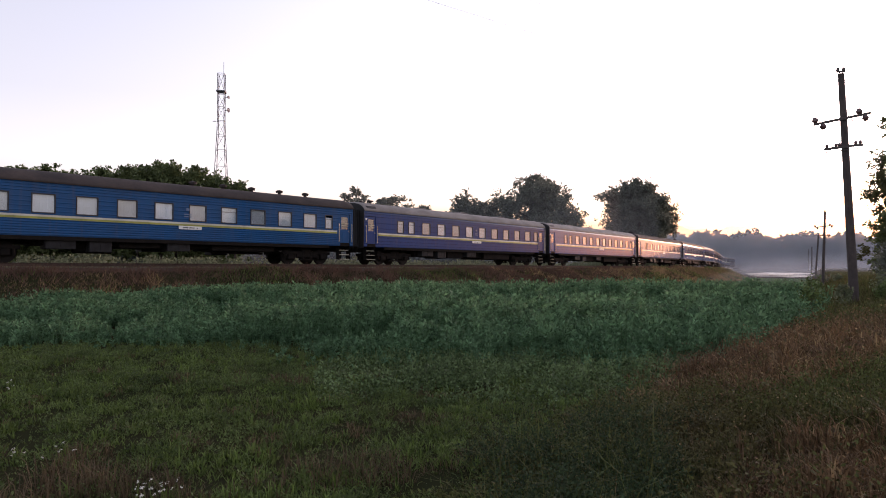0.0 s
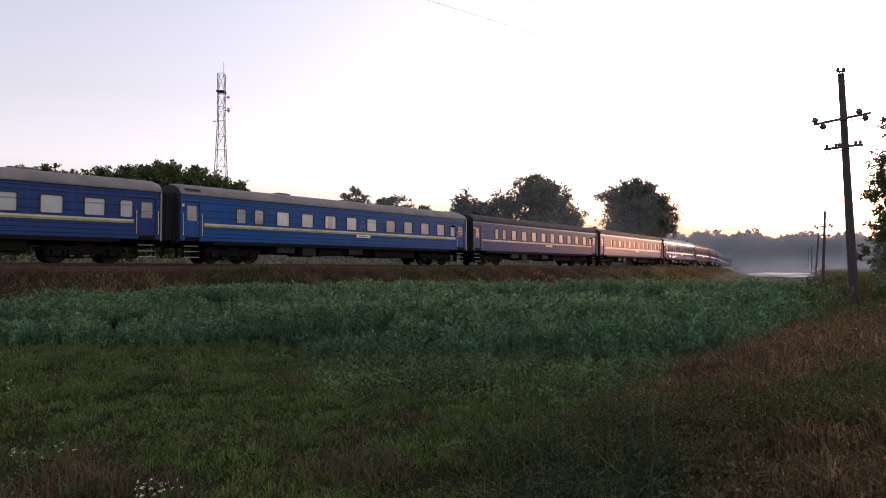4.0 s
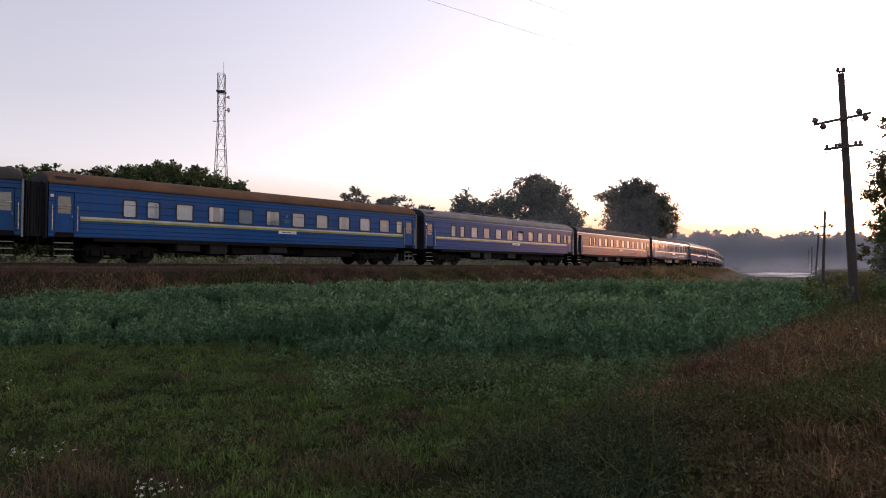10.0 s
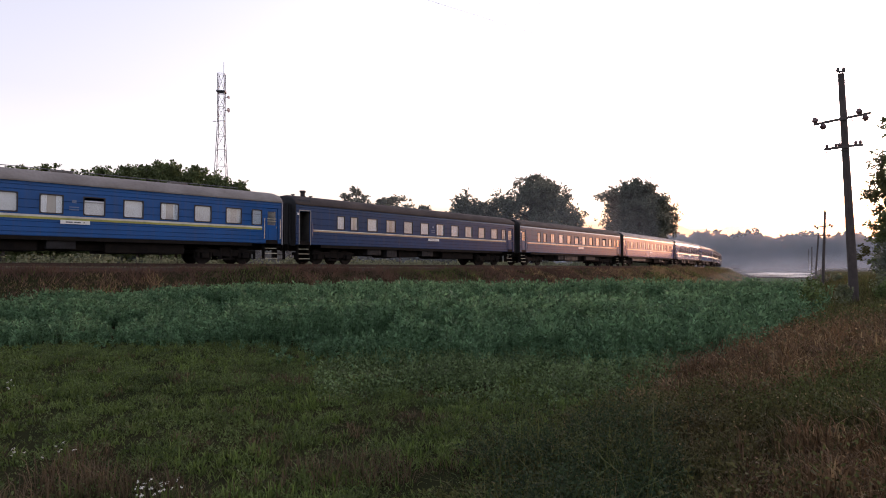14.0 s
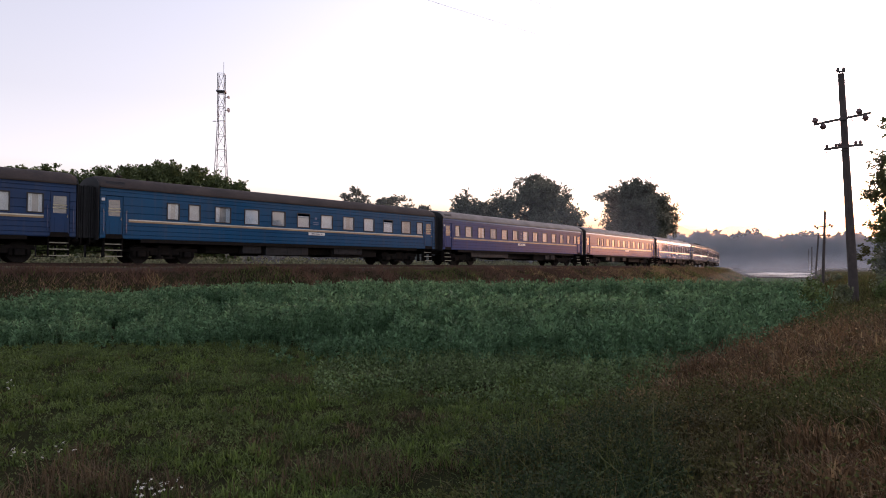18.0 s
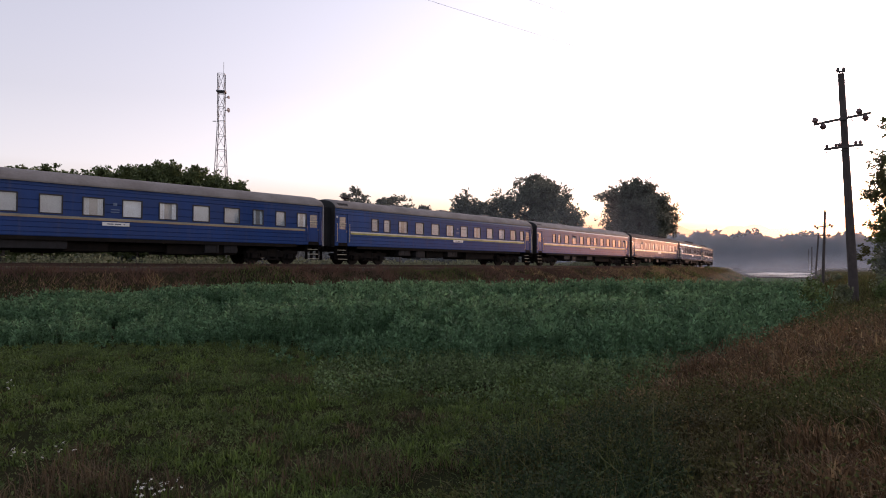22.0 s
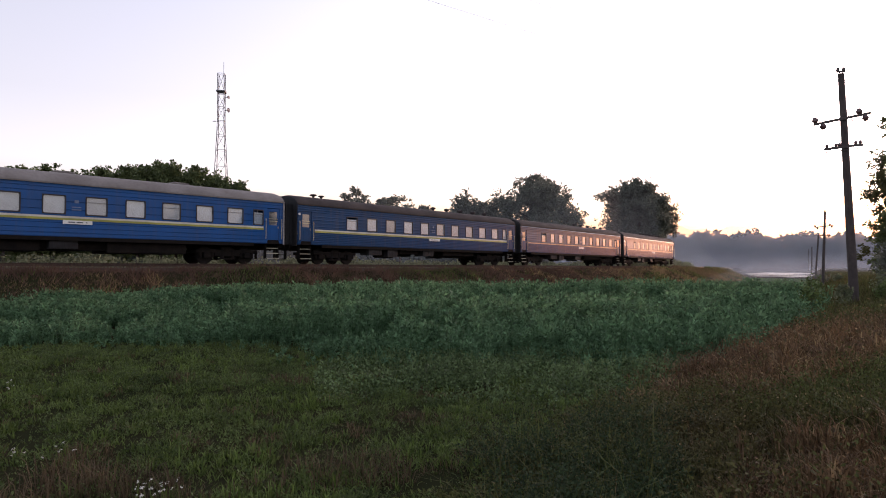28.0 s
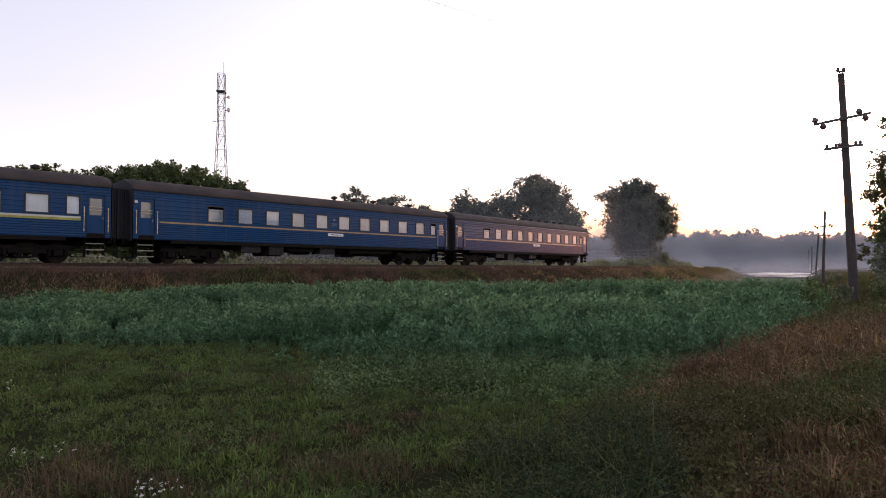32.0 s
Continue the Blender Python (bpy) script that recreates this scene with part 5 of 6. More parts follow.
    for sx in (-1, 1):
        turned = pose(0, 0, 0, 0, 0, 0 if sx > 0 else 180)
        put("end_wall", cached("end_wall", end_wall_mesh), thing, Matrix.Translation((sx * (HALF + 0.052), 0, 0)) @ turned, "grimy dark end wall")
        put("gangway", cached("gangway", gangway_mesh), thing, Matrix.Translation((sx * (HALF + 0.085), 0, 0)) @ turned)
        put("coupler", cached("coupler", coupler_mesh), thing, Matrix.Translation((sx * (HALF - 0.04), 0, 0)) @ turned)
        for sy in (-1, 1):
            put("buffer", cached("buffer", buffer_mesh), thing, Matrix.Translation((sx * (HALF - 0.02), sy * 0.95, 1.06)) @ turned)
        bogie = put("bogie", cached("bogie", bogie_frame_mesh), thing, Matrix.Translation((sx * 8.5, 0, 0)))
        for dx in (-1.2, 1.2):
            ws = put("wheelset", cached("wheelset", wheelset_mesh), bogie, Matrix.Translation((dx, 0, 0.475)))
            WHEELSETS.append((ws, dx))
    for x in spec.get("vents", ()):
        put("roof_vent", cached("vent", vent_mesh), thing, Matrix.Translation((x, -0.25, CROWN)))
    for x, k in spec.get("pipes", ()):
        put("stove_pipe", cached("pipe", stove_pipe_mesh), thing, Matrix.Translation((x, 0.1, CROWN - 0.02)) @ Matrix.Scale(k, 4))
    for x in spec.get("flues", ()):
        put("flue", cached("flue", flue_mesh), thing, Matrix.Translation((x, 0.1, CROWN - 0.02)))
    for x in spec.get("hatches", (-4.75, 0.5, 6.1) if roof == ROOF_GREY else ()):
        put("roof_hatch", cached("hatch", hatch_mesh), thing, Matrix.Translation((x, 0.0, CROWN)), "flat roof hatch", roof)
    if kind != "ribbed":
        def grille():
            bm = bmesh.new()
            for k in range(5):
                box(bm, -0.42, 0.42, -0.02, 0.02, -0.1 + 0.045 * k, -0.075 + 0.045 * k)
            box(bm, -0.45, 0.45, 0.0, 0.06, -0.13, 0.13)
            return to_mesh("roof_grille", bm, GASKET)
        put("roof_grille", cached("grille", grille), thing, Matrix.Translation((-11.1, -1.44, 3.93)) @ pose(0, 0, 0, -33))

        def end_trim():
            bm = bmesh.new()
            box(bm, -0.03, 0.05, -0.02, 0.02, SILL - 0.05, EAVE + 0.02, 0.01)
            return to_mesh("end_trim", bm, SASH)
        for sx, y in ((1, -1.56), (-1, 1.56)) if kind != "square" else ():
            put("end_trim", cached("end_trim", end_trim), thing, Matrix.Translation((sx * (HALF + 0.01), y, 0)))
    if spec.get("walkway"):
        def walkway():
            bm = bmesh.new()
            tube(bm, (-6, -0.5, CROWN + 0.08), (9.5, -0.5, CROWN + 0.08), 0.018, sides=6)
            for k in range(12):
                x = -5.8 + 1.35 * k
                tube(bm, (x, -0.5, CROWN - 0.06), (x, -0.5, CROWN + 0.08), 0.014, sides=6)
            return to_mesh("roof_pipe", bm, GALV)
        put("roof_pipe", cached("walkway", walkway), thing)
    if spec.get("lamp", True):
        def lamp():
            bm = bmesh.new()
            box(bm, -0.07, 0.07, -0.05, 0.02, 3.02, 3.16, 0.02)
            return to_mesh("marker_lamp", bm, LAMP_GLASS)
        put("marker_lamp", cached("lamp", lamp), thing, Matrix.Translation((-11.68, -WIDE - 0.01, 0)))
    return thing


cache["emblem_mat"] = material("faded_emblem", (0.12, 0.18, 0.3), 0.5, scale=2)
YELLOW2 = ((STRIPE_W, 2.1, 2.19), (STRIPE_Y, 2.0, 2.1))
OCHRE2 = ((STRIPE_W, 2.12, 2.18), (STRIPE_O, 2.04, 2.12))
FADED2 = ((STRIPE_G, 2.12, 2.19), (STRIPE_O, 2.06, 2.12))
THIN = ((STRIPE_O, 2.08, 2.16),)
MUSHROOMS = (2.1, 3.8, 5.5, 7.2, 8.9)
COACHES = [
    dict(kind="ribbed", paint="deep", roof=ROOF_DARK, stripes=YELLOW2, states="ppppppspppo", shift=-0.33, vents=(1.5, 3.3, 5.1, 7.0, 8.9), board=0.82, emblem=0.68, label="blue ribbed-side passenger coach, dark roof with mushroom vents, yellow stripe"),
    dict(kind="round", paint="navy", roof=ROOF_GREY, stripes=YELLOW2, states="sspsppspspss", pipes=((-9.75, 0.9), (-10.65, 0.55)), label="dark blue passenger coach with pale grey roof and yellow stripe"),
    dict(kind="round", paint="bright", roof=ROOF_GREY, stripes=YELLOW2, states="ssppppsppppo", label="bright blue passenger coach with grey roof and yellow-green stripe"),
    dict(kind="round", paint="deep", roof=ROOF_DARK, stripes=OCHRE2, states="ssppppsppppo", pipes=((-10.1, 0.6), (-9.4, 1.1), (-8.7, 0.6)), label="blue passenger coach, dark brown roof with stove pipes, ochre stripe"),
    dict(kind="round", paint="bright", roof=ROOF_BROWN, stripes=YELLOW2, states="ssppppspppps", pipes=((-10.1, 0.6), (-9.4, 1.1), (-8.8, 0.6)), label="blue passenger coach with rusty brown roof and yellow stripe"),
    dict(kind="round", paint="bright", roof=ROOF_GREY, stripes=YELLOW2, states="ssppppopppps", pipes=((-9.0, 1.0),), walkway=True, label="bright blue passenger coach, grey roof with a pipe rail, yellow stripe"),
    dict(kind="square", paint="slate", roof=ROOF_DARK, stripes=OCHRE2, states="pppppppppppp", pipes=((-10.9, 0.5), (-9.5, 0.5)), flues=(-10.15,), open_door=(-1, -1), label="slate blue passenger coach with dark roof and thin ochre stripe"),
    dict(kind="square", paint="teal", roof=ROOF_DARK, stripes=OCHRE2, states="pppppopppopp", pipes=((-10.4, 0.6),), boxes=((-3.6, 1.2, 0.55), (-1.2, 3.0, 0.62), (3.5, 2.4, 0.5)), label="teal blue passenger coach with dark grey roof and ochre stripe"),
    dict(kind="mirror", paint="navy", roof=ROOF_GREY, hatches=(), board=-0.4, emblem=-0.45, stripes=FADED2, states="psppppppppppp", boxes=((-5.2, 5.5, 0.5), (4.6, 0.8, 0.55), (5.7, 0.8, 0.55)), label="navy passenger coach with pale grey roof and faded stripe"),
    dict(kind="round", paint="royal", roof=ROOF_GREY, stripes=YELLOW2, states="ssppppspppps", pipes=((-9.6, 1.1),), label="dark blue passenger coach with grey roof and lemon stripe"),
    dict(kind="round", paint="bright", roof=ROOF_GREY, stripes=YELLOW2, states="sspoppspspso", pipes=((-9.7, 0.9),), label="bright blue passenger coach with weathered grey roof, yellow-green stripe"),
    dict(kind="ribbed", paint="dark", roof=ROOF_DARK, stripes=YELLOW2, states="opppppppppp", vents=MUSHROOMS, pipes=((-9.4, 0.9), (-8.75, 0.8)), board=0.82, emblem=0.7, label="deep blue ribbed coach, dark roof with mushroom vents, pale yellow stripe"),
    dict(kind="ribbed", paint="dark", roof=ROOF_DARK, stripes=THIN, states="opppppppppo", vents=(1.7, 3.4, 5.2, 7.0, 8.8), board=0.82, emblem=0.7, label="blue ribbed-side coach, dark roof with mushroom vents, thin beige stripe"),
    dict(kind="ribbed", paint="slate", roof=ROOF_DARK, stripes=THIN, states="osspsspsspo", vents=(-1, 0.5, 2, 3.5, 5, 6.5, 8), pipes=((-10.2, 0.6),), board=0.82, emblem=0.7, label="slate blue last coach with dark roof and thin ochre stripe"),
]
TRAIN = [coach(s) for s in COACHES]


# ---- pole line, wires, mast ----
def utility_pole(x, y, z, height, tilt, arms, label):
    root = new("utility_pole")
    root.matrix_basis = Matrix.Translation((x, y, z)) @ pose(0, 0, 0, 0, tilt, 0)
    tagged(root, label, "utility pole", "poles along the track")
    bm = bmesh.new()
    tube(bm, (0, 0, -0.4), (0, 0, height), 0.15, 0.1, 14)
    part("post", bm, WOOD_POLE, root)
    if not arms:
        return root
    for z0, half, tip, small in ((height - 1.58, 0.98, 9.5, False), (height - 2.54, 0.66, 5.0, True)):
        bm = bmesh.new()
        m = Matrix.Translation((-0.14, -0.14, z0)) @ pose(0, 0, 0, 0, -tip, 0)
        box(bm, -half, half, -0.04, 0.04, -0.045, 0.045, 0.008)
        if small:
            box(bm, -half, half * 0.8, -0.03, 0.03, -0.13, -0.1)
        arm = part("crossarm", bm, IRON, root, "", m)
        spots = ((-0.92, 1), (-0.7, -1), (0.62, 1), (0.78, -1)) if not small else ((-0.57, 1), (-0.26, 1), (-0.13, 1), (0.42, 1), (0.57, 1))
        for u, up in spots:
            bm = bmesh.new()
            k = 0.5 if small else 0.82
            tube(bm, (u, 0, 0), (u, 0, up * 0.1), 0.015, sides=6)
            tube(bm, (u, 0, up * 0.04), (u, 0, up * (0.04 + 0.09 * k)), 0.07 * k, 0.125 * k, 14)
            tube(bm, (u, 0, up * (0.04 + 0.09 * k)), (u, 0, up * (0.04 + 0.15 * k)), 0.125 * k, 0.115 * k, 14)
            tube(bm, (u, 0, up * (0.04 + 0.15 * k)), (u, 0, up * (0.04 + 0.24 * k)), 0.115 * k, 0.05 * k, 14)
            part("insulator", bm, PORCELAIN, arm)
    bm = bmesh.new()
    for u in (-0.1, 0.1):
        tube(bm, (0, 0, height - 0.05), (u, 0, height + 0.14), 0.02, sides=6)
        tube(bm, (u, 0, height + 0.1), (u, 0, height + 0.22), 0.06, 0.04, 10)
    box(bm, -0.14, 0.14, -0.03, 0.03, height + 0.05, height + 0.1)
    part("top_bracket", bm, IRON, root)
    bm = bmesh.new()
    tube(bm, (0.1, -0.1, height - 1.45), (0.26, -0.14, height - 1.75), 0.018, sides=6)
    part("brace", bm, IRON, root)
    return root


utility_pole(13.95, 20.7, gz(13.95, 20.7), 8.15 - gz(13.95, 20.7), -2.1, True, "leaning weathered wooden utility pole with two crossarms and insulators")
for x, y, top, t, a in ((39.0, 62.7, 7.15, 3.0, 1), (64.1, 105, 6.9, 5.2, 0), (88.9, 147, 6.0, 1.5, 0), (113.4, 189, 6.5, 1, 0)):
    z = gz(x, y)
    utility_pole(x, y, z, top - z, t, bool(a), "distant leaning wooden utility pole beside the field")


def wire(points, label, r=0.008):
    cu = bpy.data.curves.new("wire", "CURVE")
    cu.dimensions = "3D"
    cu.bevel_depth = r
    sp = cu.splines.new("POLY")
    sp.points.add(len(points) - 1)
    for q, p in zip(sp.points, points):
        q.co = (*p, 1)
    cu.materials.append(WIRE)
    tagged(new("overhead_wire", cu), label, "wire", "overhead wires")


def sag(a, b, drop, n=24):
    return [tuple(Vector(a).lerp(Vector(b), k / n) - Vector((0, 0, 4 * drop * (k / n) * (1 - k / n)))) for k in range(n + 1)]


wire(sag((12.57, 20.6, 6.53), (-37.1, -12.2, 8.4), 0.08), "thin dark overhead wire from the pole", 0.0026)
wire(sag((14.1, 20.65, 6.65), (-33.7, -10.4, 9.05), 0.08), "thin dark overhead wire from the pole", 0.0019)
wire(sag((13.8, 20.5, 6.45), (19.5, 22.6, 3.4), 0.1), "slack wire from the pole into the trees", 0.011)


def mast():
    x, y = -51.2, 140.0
    root = new("lattice_mast")
    zb = gz(x, y)
    root.location = (x, y, zb)
    root.rotation_euler = (0, 0, 0.15)
    tagged(root, "tall galvanised lattice telecom mast with small dishes", "mast")
    H = 46.3 - zb

    def half(z):
        return 0.72 + 0.044 * max(0.0, 34 - z)
    levels = [0]
    while levels[-1] < H - 2:
        levels.append(levels[-1] + 3.3 * (0.8 + 0.25 * half(levels[-1])))
    levels[-1] = H
    corner = [(-1, -1), (1, -1), (1, 1), (-1, 1)]
    for cx, cy in corner:
        bm = bmesh.new()
        for a, b in zip(levels, levels[1:]):
            tube(bm, (cx * half(a), cy * half(a), a), (cx * half(b), cy * half(b), b), 0.088, sides=6)
        part("leg", bm, GALV, root)
    for i, (a, b) in enumerate(zip(levels, levels[1:])):
        bm = bmesh.new()
        for k in range(4):
            p, q = corner[k], corner[(k + 1) % 4]
            tube(bm, (p[0] * half(b), p[1] * half(b), b), (q[0] * half(b), q[1] * half(b), b), 0.05, sides=5)
            u, v = (p, q) if i % 2 else (q, p)
            tube(bm, (u[0] * half(a), u[1] * half(a), a), (v[0] * half(b), v[1] * half(b), b), 0.046, sides=5)
        part("bracing", bm, GALV, root)
    bm = bmesh.new()
    box(bm, -1.0, 1.0, -1.0, 1.0, H - 4.3, H - 4.0)
    part("platform", bm, GALV, root)
    bm = bmesh.new()
    tube(bm, (0.6, -0.6, H - 1), (0.6, -0.6, H + 2.6), 0.05, sides=6)
    part("antenna", bm, GALV, root)
    for z, sx, r in ((H - 8.6, 1, 0.55), (H - 5.6, 1, 0.4)):
        bm = bmesh.new()
        tube(bm, (sx * 0.9, -0.6, z), (sx * 1.5, -0.7, z), 0.08, sides=6)
        tube(bm, (sx * 1.5, -0.7, z), (sx * 1.75, -0.85, z), r * 0.5, r, 14)
        part("dish", bm, GALV, root, "dark microwave dish")
    bm = bmesh.new()
    box(bm, -1.9, -1.1, -0.06, 0.06, H - 11.15, H - 10.97)
    part("side_arm", bm, GALV, root)


mast()


# ---- the trees at the field's edge and the far woods ----
tree("bank_tree", 21.5, 26.6, 10.6, 3.0, "leafy tree at the field's edge behind the pole", LEAF_DRY, 75000, 0.11, 0.12, 0.08, 71, cone=True, sprays=60)
tree("bank_tree", 24.4, 30.0, 7.2, 3.2, "dense dark thicket tree at the field's edge", LEAF, 40000, 0.18, 0.14, 0.03, 72, cone=True, sprays=50)
for k, (x, y, h, w) in enumerate(((21.2, 28.0, 3.0, 1.4), (19.4, 25.0, 2.6, 1.4), (24.0, 31.0, 4.6, 1.8))):
    tree("shrub", x, y, h, w, "dark leafy shrub at the field's edge", LEAF_HAZE, 5000, 0.14, 0.06, 0.05, 80 + k, category="shrub")
for k, (s, d, h, w) in enumerate(((64, -5, 2.0, 1.8), (72, -5, 2.2, 1.8), (80, -5.5, 3.0, 2.4), (88, -5, 3.6, 2.6), (96, -6, 3.2, 2.6), (105, -6, 2.6, 2.4), (115, -6, 2.2, 2.2), (128, -6, 1.8, 2.0), (142, -6, 1.6, 2.0), (56, -6, 1.6, 1.6))):
    p = on_line(s, d)
    tree("shrub", p[0], p[1], h + gz(p[0], p[1]), w, "pale green shrub beyond the track", SHRUB, 3000, 0.24, 0.05, 0.05, 90 + k, category="shrub")


def guard_rail():
    root = tagged(new("guard_rail"), "weathered pale guard rail beyond the railway", "railing")
    p, q = Vector((24.7, 104, 0)), Vector((35.4, 105, 0))
    root.location = (*p.xy, gz(p.x, p.y) - 0.1)
    w = q - p
    for z in (2.9, 3.4, 3.95):
        bm = bmesh.new()
        tube(bm, (0, 0, z), (w.x, w.y, z - 0.1), 0.06, sides=6)
        part("rail_bar", bm, GALV, root)
    for k in range(7):
        bm = bmesh.new()
        tube(bm, w * (k / 6), w * (k / 6) + Vector((0, 0, 4.05)), 0.07, sides=6)
        part("post", bm, GALV, root)


guard_rail()
for x, y, top, w in ((-47.0, 118.0, 6.5, 4.0), (-53.0, 120.0, 6.0, 4.0), (-42.0, 121.0, 5.5, 3.5)):
    tree("shrub", x, y, top, w, "dark leafy shrub before the mast", LEAF, 3500, 0.3, 0.08, 0.03, int(-x), category="shrub")
for k, (px, py, h, w) in enumerate(((14.5, 20.0, 0.7, 0.4), (13.2, 20.1, 0.8, 0.3), (15.2, 20.9, 1.1, 0.5), (11.0, 18.2, 1.25, 0.4), (16.5, 20.0, 1.3, 0.6), (34.5, 60.0, 0.7, 0.4), (37.5, 61.0, 0.8, 0.5), (40.5, 62.5, 0.9, 0.6))):
    tree("tall_weed", px, py, h + gz(px, py), w, "tall leafy weed at the foot of the poles", SHRUB if k % 3 else HERB, 700, 0.06 + 0.0015 * py, 0.012, 0.1, 200 + k, category="weed")


def far_woods():
    r = np.random.default_rng(5)
    pts, sizes = [], []
    for az0, az1, count, per in ((-40, 46, 330, 800), (46, 320, 260, 70)):
        for az in np.linspace(az0, az1, count):
            a = radians(az + r.uniform(-0.3, 0.3))
            d = 345 + r.uniform(0, 60)
            # the unseen stretch to the right is lowered to let warm horizon light through
            h = r.uniform(17.8, 20.6) * (1 - 0.17 * float(smoothstep(24, 34, az))) * (1 + 0.05 * math.sin(az * 1.7)) * (1 - 0.6 * float(smoothstep(38, 42, az)) * (1 - float(smoothstep(78, 90, az))))
            w = r.uniform(3.6, 5.6)
            v = r.normal(size=(per, 3))
            v /= np.linalg.norm(v, axis=1)[:, None]
            u = r.uniform(0, 1, per) ** 0.8
            c = np.array([math.sin(a) * d, math.cos(a) * d, 0])
            lump = 1 + 0.13 * np.sin(v[:, 0] * 5 + az) * np.sin(v[:, 2] * 6 + az)
            p = c + np.stack([v[:, 0] * w * lump, v[:, 1] * w * lump, -2 + (h + 2) * (0.5 + 0.5 * v[:, 2] * lump * 0.92)], -1)
            p[:, 2] = np.where(r.uniform(size=per) < 0.25, r.uniform(-2, h * 0.5, per), p[:, 2])
            pts.append(p)
            sizes.append(np.full(per, 2.0 if per > 200 else 4.5))
    stuff("far_woods", leaf_mesh("far_woods", np.vstack(pts), np.concatenate(sizes) * r.uniform(0.6, 1.2, sum(map(len, sizes))), FAR_HAZE), "hazy blue-grey line of distant woodland", "woodland")


far_woods()


# ---- sheets standing in for haze, and ground mist in the hollow ----
def mist_material(name, thick, scale, fade=None, colour=(0.82, 0.84, 0.88), least=0.75, through_it=0.5):
    m = bpy.data.materials.new(name)
    m.use_nodes = True
    n, ln = m.node_tree.nodes, m.node_tree.links
    n.remove(n["Principled BSDF"])
    di, tr, cl = n.new("ShaderNodeBsdfDiffuse"), n.new("ShaderNodeBsdfTranslucent"), n.new("ShaderNodeBsdfTransparent")
    for k in (di, tr):
        k.inputs["Color"].default_value = (*colour, 1)
    both, ms = n.new("ShaderNodeMixShader"), n.new("ShaderNodeMixShader")
    both.inputs[0].default_value = through_it
    co, no, mr = n.new("ShaderNodeTexCoord"), n.new("ShaderNodeTexNoise"), n.new("ShaderNodeMapRange")
    no.inputs["Scale"].default_value = scale
    no.inputs["Detail"].default_value = 4
    ln.new(co.outputs["Object"], no.inputs["Vector"])
    ln.new(no.outputs["Fac"], mr.inputs["Value"])
    mr.inputs["From Min"].default_value, mr.inputs["From Max"].default_value = 0.25, 0.75
    mr.inputs["To Min"].default_value, mr.inputs["To Max"].default_value = thick * least, thick
    ln.new(di.outputs[0], both.inputs[1])
    ln.new(tr.outputs[0], both.inputs[2])
    if fade:
        # the haze thins out with height
        sp, fr, mu = n.new("ShaderNodeSeparateXYZ"), n.new("ShaderNodeMapRange"), n.new("ShaderNodeMath")
        fr.interpolation_type = "SMOOTHSTEP"
        fr.inputs["From Min"].default_value, fr.inputs["From Max"].default_value = fade[0], fade[1]
        fr.inputs["To Min"].default_value, fr.inputs["To Max"].default_value = 1.0, fade[2]
        mu.operation = "MULTIPLY"
        ln.new(co.outputs["Object"], sp.inputs[0])
        ln.new(sp.outputs["Z"], fr.inputs["Value"])
        ln.new(fr.outputs[0], mu.inputs[0])
        ln.new(mr.outputs[0], mu.inputs[1])
        ln.new(mu.outputs[0], ms.inputs[0])
    else:
        ln.new(mr.outputs[0], ms.inputs[0])
    ln.new(cl.outputs[0], ms.inputs[1])
    ln.new(both.outputs[0], ms.inputs[2])
    ln.new(ms.outputs[0], n["Material Output"].inputs["Surface"])
    return m


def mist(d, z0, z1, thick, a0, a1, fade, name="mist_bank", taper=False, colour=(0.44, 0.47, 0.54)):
    """A thin curved sheet, d metres off, that stands in for hazy air."""
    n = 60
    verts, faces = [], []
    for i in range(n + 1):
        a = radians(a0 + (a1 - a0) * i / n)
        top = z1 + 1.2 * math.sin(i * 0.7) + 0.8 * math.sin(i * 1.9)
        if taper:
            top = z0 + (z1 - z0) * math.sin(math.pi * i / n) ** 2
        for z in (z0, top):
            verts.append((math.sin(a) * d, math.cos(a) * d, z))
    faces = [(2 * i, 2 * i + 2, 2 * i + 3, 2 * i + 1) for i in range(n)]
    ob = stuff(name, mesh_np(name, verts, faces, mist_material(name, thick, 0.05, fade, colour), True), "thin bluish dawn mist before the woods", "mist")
    ob.visible_shadow = False


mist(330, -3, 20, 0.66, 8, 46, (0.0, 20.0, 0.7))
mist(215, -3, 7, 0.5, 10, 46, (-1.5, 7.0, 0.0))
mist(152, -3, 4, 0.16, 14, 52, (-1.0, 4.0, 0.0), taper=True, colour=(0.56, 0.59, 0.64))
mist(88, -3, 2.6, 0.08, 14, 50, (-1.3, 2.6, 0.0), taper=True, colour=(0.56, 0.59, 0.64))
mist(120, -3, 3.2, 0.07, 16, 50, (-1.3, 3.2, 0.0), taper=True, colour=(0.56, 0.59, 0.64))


def track_mist():
    """A thin bright sheet beyond the track, added to haze the tall trees."""
    spots = np.array([on_line(float(k), -4.2)[:2] for k in range(30, 260)])
    bearing, reach = np.degrees(np.arctan2(spots[:, 0], spots[:, 1])), np.hypot(spots[:, 0], spots[:, 1])
    verts = []
    for k in range(91):
        a = -20 + 46 * k / 90
        r = max(95.0, float(np.interp(a, bearing, reach)))
        x, y = math.sin(radians(a)) * r, math.cos(radians(a)) * r
        verts += [(x, y, -3.0), (x, y, 22.0 - 24.5 * float(smoothstep(20, 26, a)))]
    faces = [(2 * i, 2 * i + 2, 2 * i + 3, 2 * i + 1) for i in range(90)]
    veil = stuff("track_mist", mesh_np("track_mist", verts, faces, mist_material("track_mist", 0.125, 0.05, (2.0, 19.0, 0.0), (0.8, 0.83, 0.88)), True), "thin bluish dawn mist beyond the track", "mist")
    veil.visible_shadow = False


track_mist()


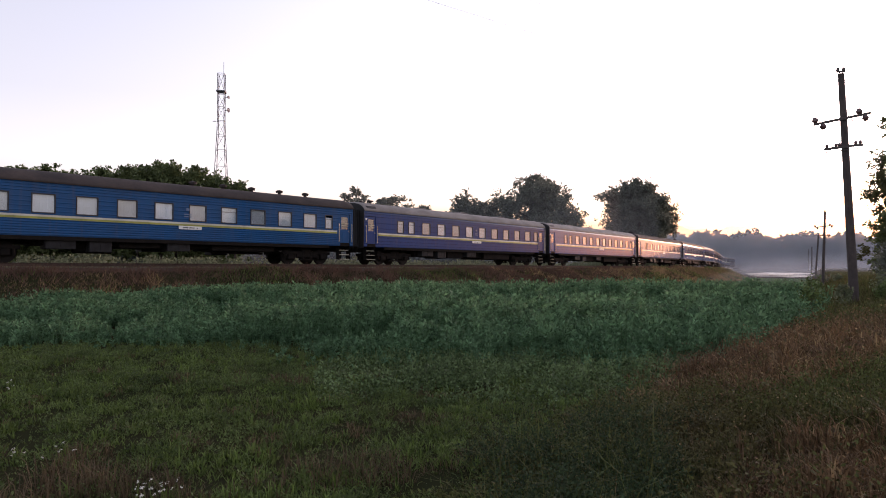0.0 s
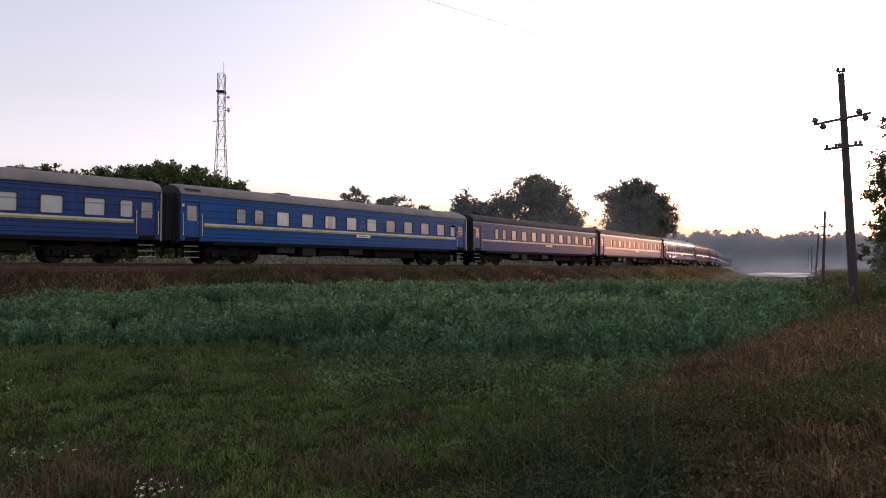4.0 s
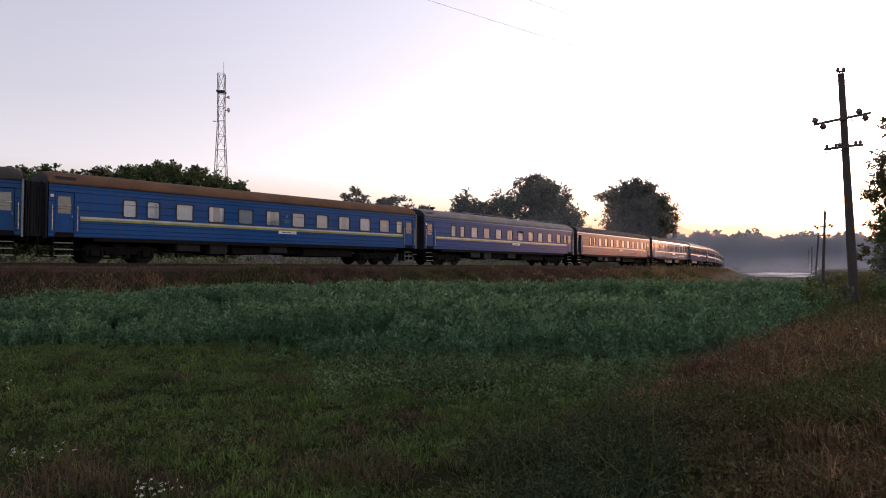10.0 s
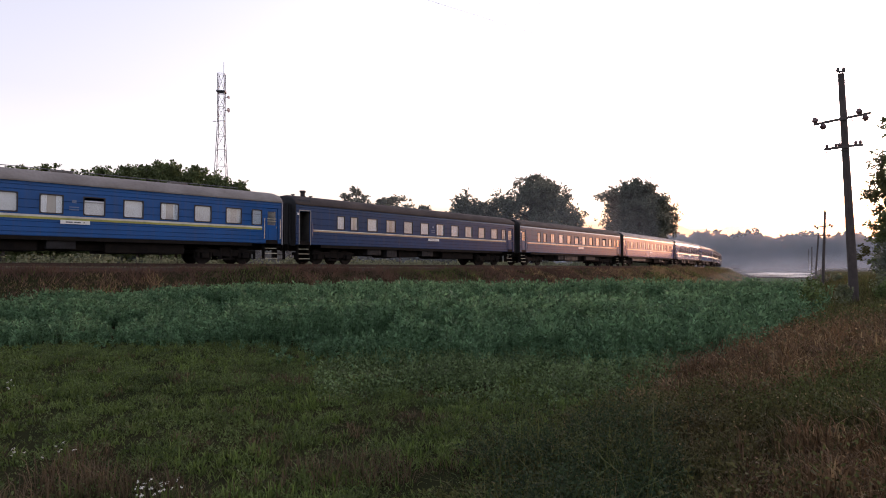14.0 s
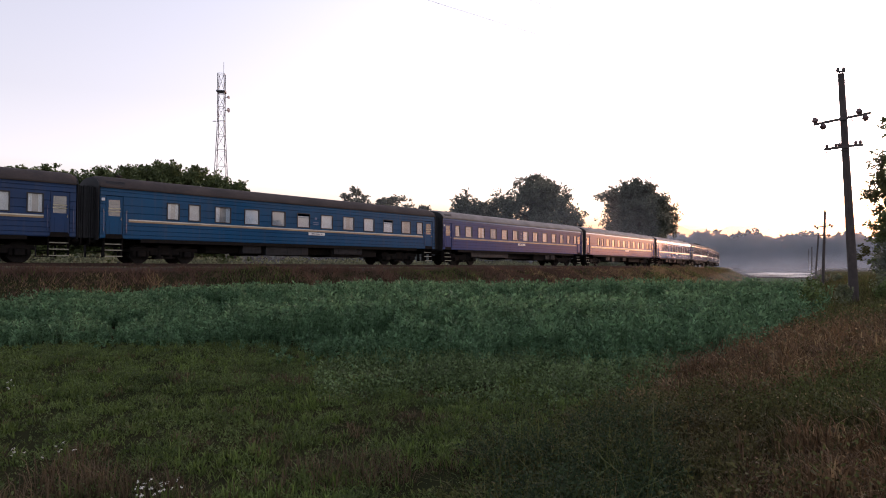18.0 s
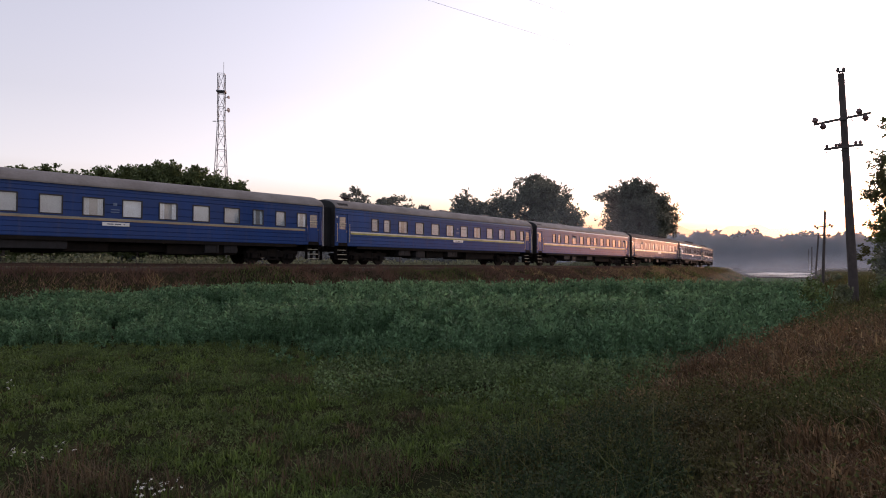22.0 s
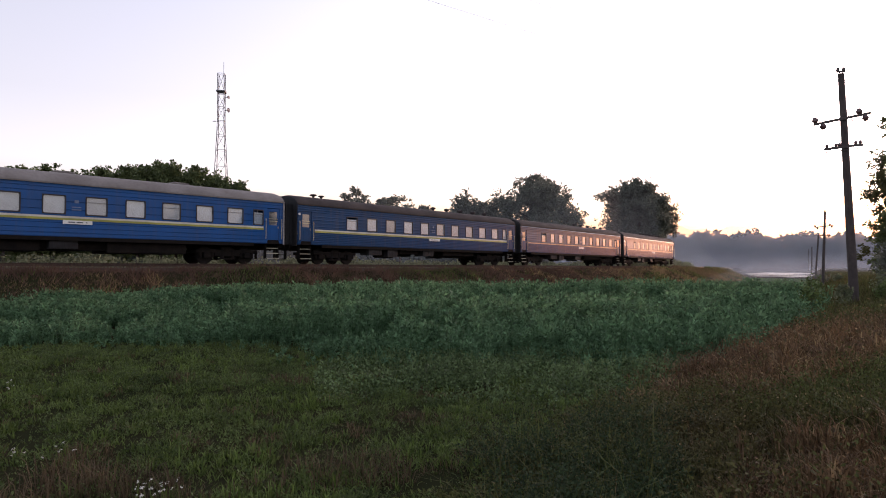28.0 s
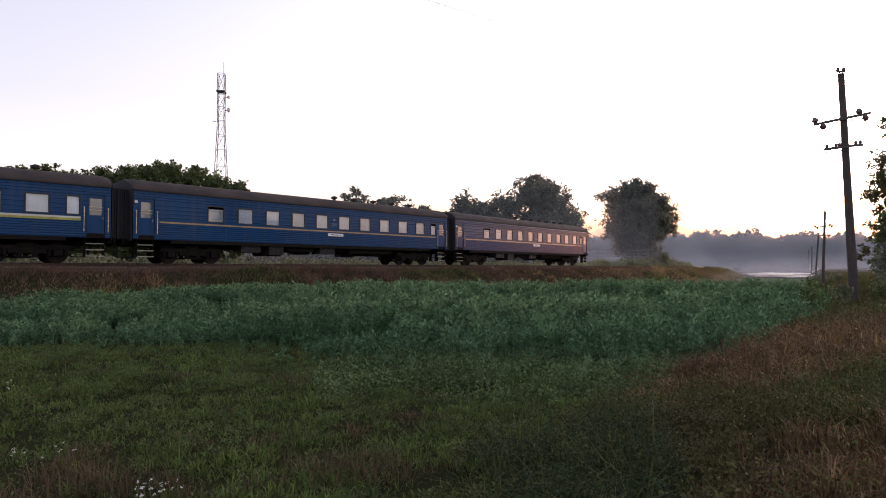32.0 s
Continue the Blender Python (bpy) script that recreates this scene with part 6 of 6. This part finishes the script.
def low_mist():
    """Streaks of mist lying flat in the hollow."""
    r = np.random.default_rng(12)
    white = mist_material("low_mist", 0.85, 0.15, colour=(0.97, 0.9, 0.82), least=0.5, through_it=0.05)
    verts, faces = [], []
    for k in range(9):
        a0 = 26.2 + r.uniform(0, 2.2)
        a1 = min(a0 + r.uniform(1.6, 4.2), 31.4)
        near, deep, lift, n = r.uniform(160, 196), r.uniform(9, 22), 0.3 + 0.07 * k, 24
        base = len(verts)
        for i in range(n + 1):
            u = i / n
            a, w = radians(a0 + (a1 - a0) * u), math.sin(math.pi * u) ** 0.8
            for d in (near - deep * w, near + deep * w):
                x, y = math.sin(a) * d, math.cos(a) * d
                verts.append((x, y, gz(x, y) + lift))
        faces += [(base + 2 * i, base + 2 * i + 2, base + 2 * i + 3, base + 2 * i + 1) for i in range(n)]
    stuff("low_mist", mesh_np("low_mist", verts, faces, white, True), "white ground mist lying in the hollow", "mist")


low_mist()


# ---- the train's run ----
RUN_T = np.array([0, 2.6, 6, 8, 9, 10.6, 12.9, 16.5, 18.6, 19, 21.5, 23, 24.2, 27.5, 28, 29.7, 32])
RUN_S = np.array([0, 24.09, 55.92, 74.04, 83.13, 97.62, 118.2, 150.26, 169.19, 172.73, 194.43, 207.54, 217.77, 246.45, 250.78, 265.14, 284.83])
RUN = np.polyfit(RUN_T, RUN_S, 3)
RUN[-1] = 0.0


# small gains and losses on the even run: seconds, metres
UNEVEN_T = [0, 0.5, 1, 1.5, 2, 2.5, 3, 3.5, 5.5, 6, 7, 8, 9, 10, 11, 12, 13, 14, 16.5, 17, 18, 19, 19.5, 20, 21, 22, 23, 24, 25, 25.5, 27.5, 28, 29, 30, 31, 32]
UNEVEN_S = [0, 0, 0.06, 0.18, 0.2, -0.1, -0.17, -0.28, 0.03, 0.06, -0.18, -0.17, -0.1, -0.08, -0.27, -0.25, -0.17, -0.09, -0.2, -0.21, -0.12, -0.06, -0.18, -0.18, -0.05, -0.07, -0.08, -0.26, -0.29, -0.35, 0.02, 0.02, -0.1, -0.12, -0.08, 0]


def run(t):
    return float(np.polyval(RUN, t)) + float(np.interp(t, UNEVEN_T, UNEVEN_S))


def coach_pose(k, t):
    """Coach k at t seconds: its bogies stand on the track's line."""
    s = (k - 0.5) * PITCH - run(t)
    a, b = Vector(on_line(s - 8.5)), Vector(on_line(s + 8.5))
    w = b - a
    rz = math.atan2(w.y, w.x)
    ry = -math.atan2(w.z, math.hypot(w.x, w.y))
    return Matrix.Translation((a + b) / 2) @ Euler((0, ry, rz)).to_matrix().to_4x4()


def motions():
    times = [0.5 * k for k in range(65)]
    for k, ob in enumerate(TRAIN):
        walk(ob, [(t, coach_pose(k, t)) for t in times])
    step = 2 / 30
    spin = [(i * step, -run(i * step) / 0.475) for i in range(481)]
    for ws, dx in WHEELSETS:
        base = Matrix.Translation((dx, 0, 0.475))
        walk(ws, [(t, base @ Matrix.Rotation(a, 4, "Y")) for t, a in spin])


motions()
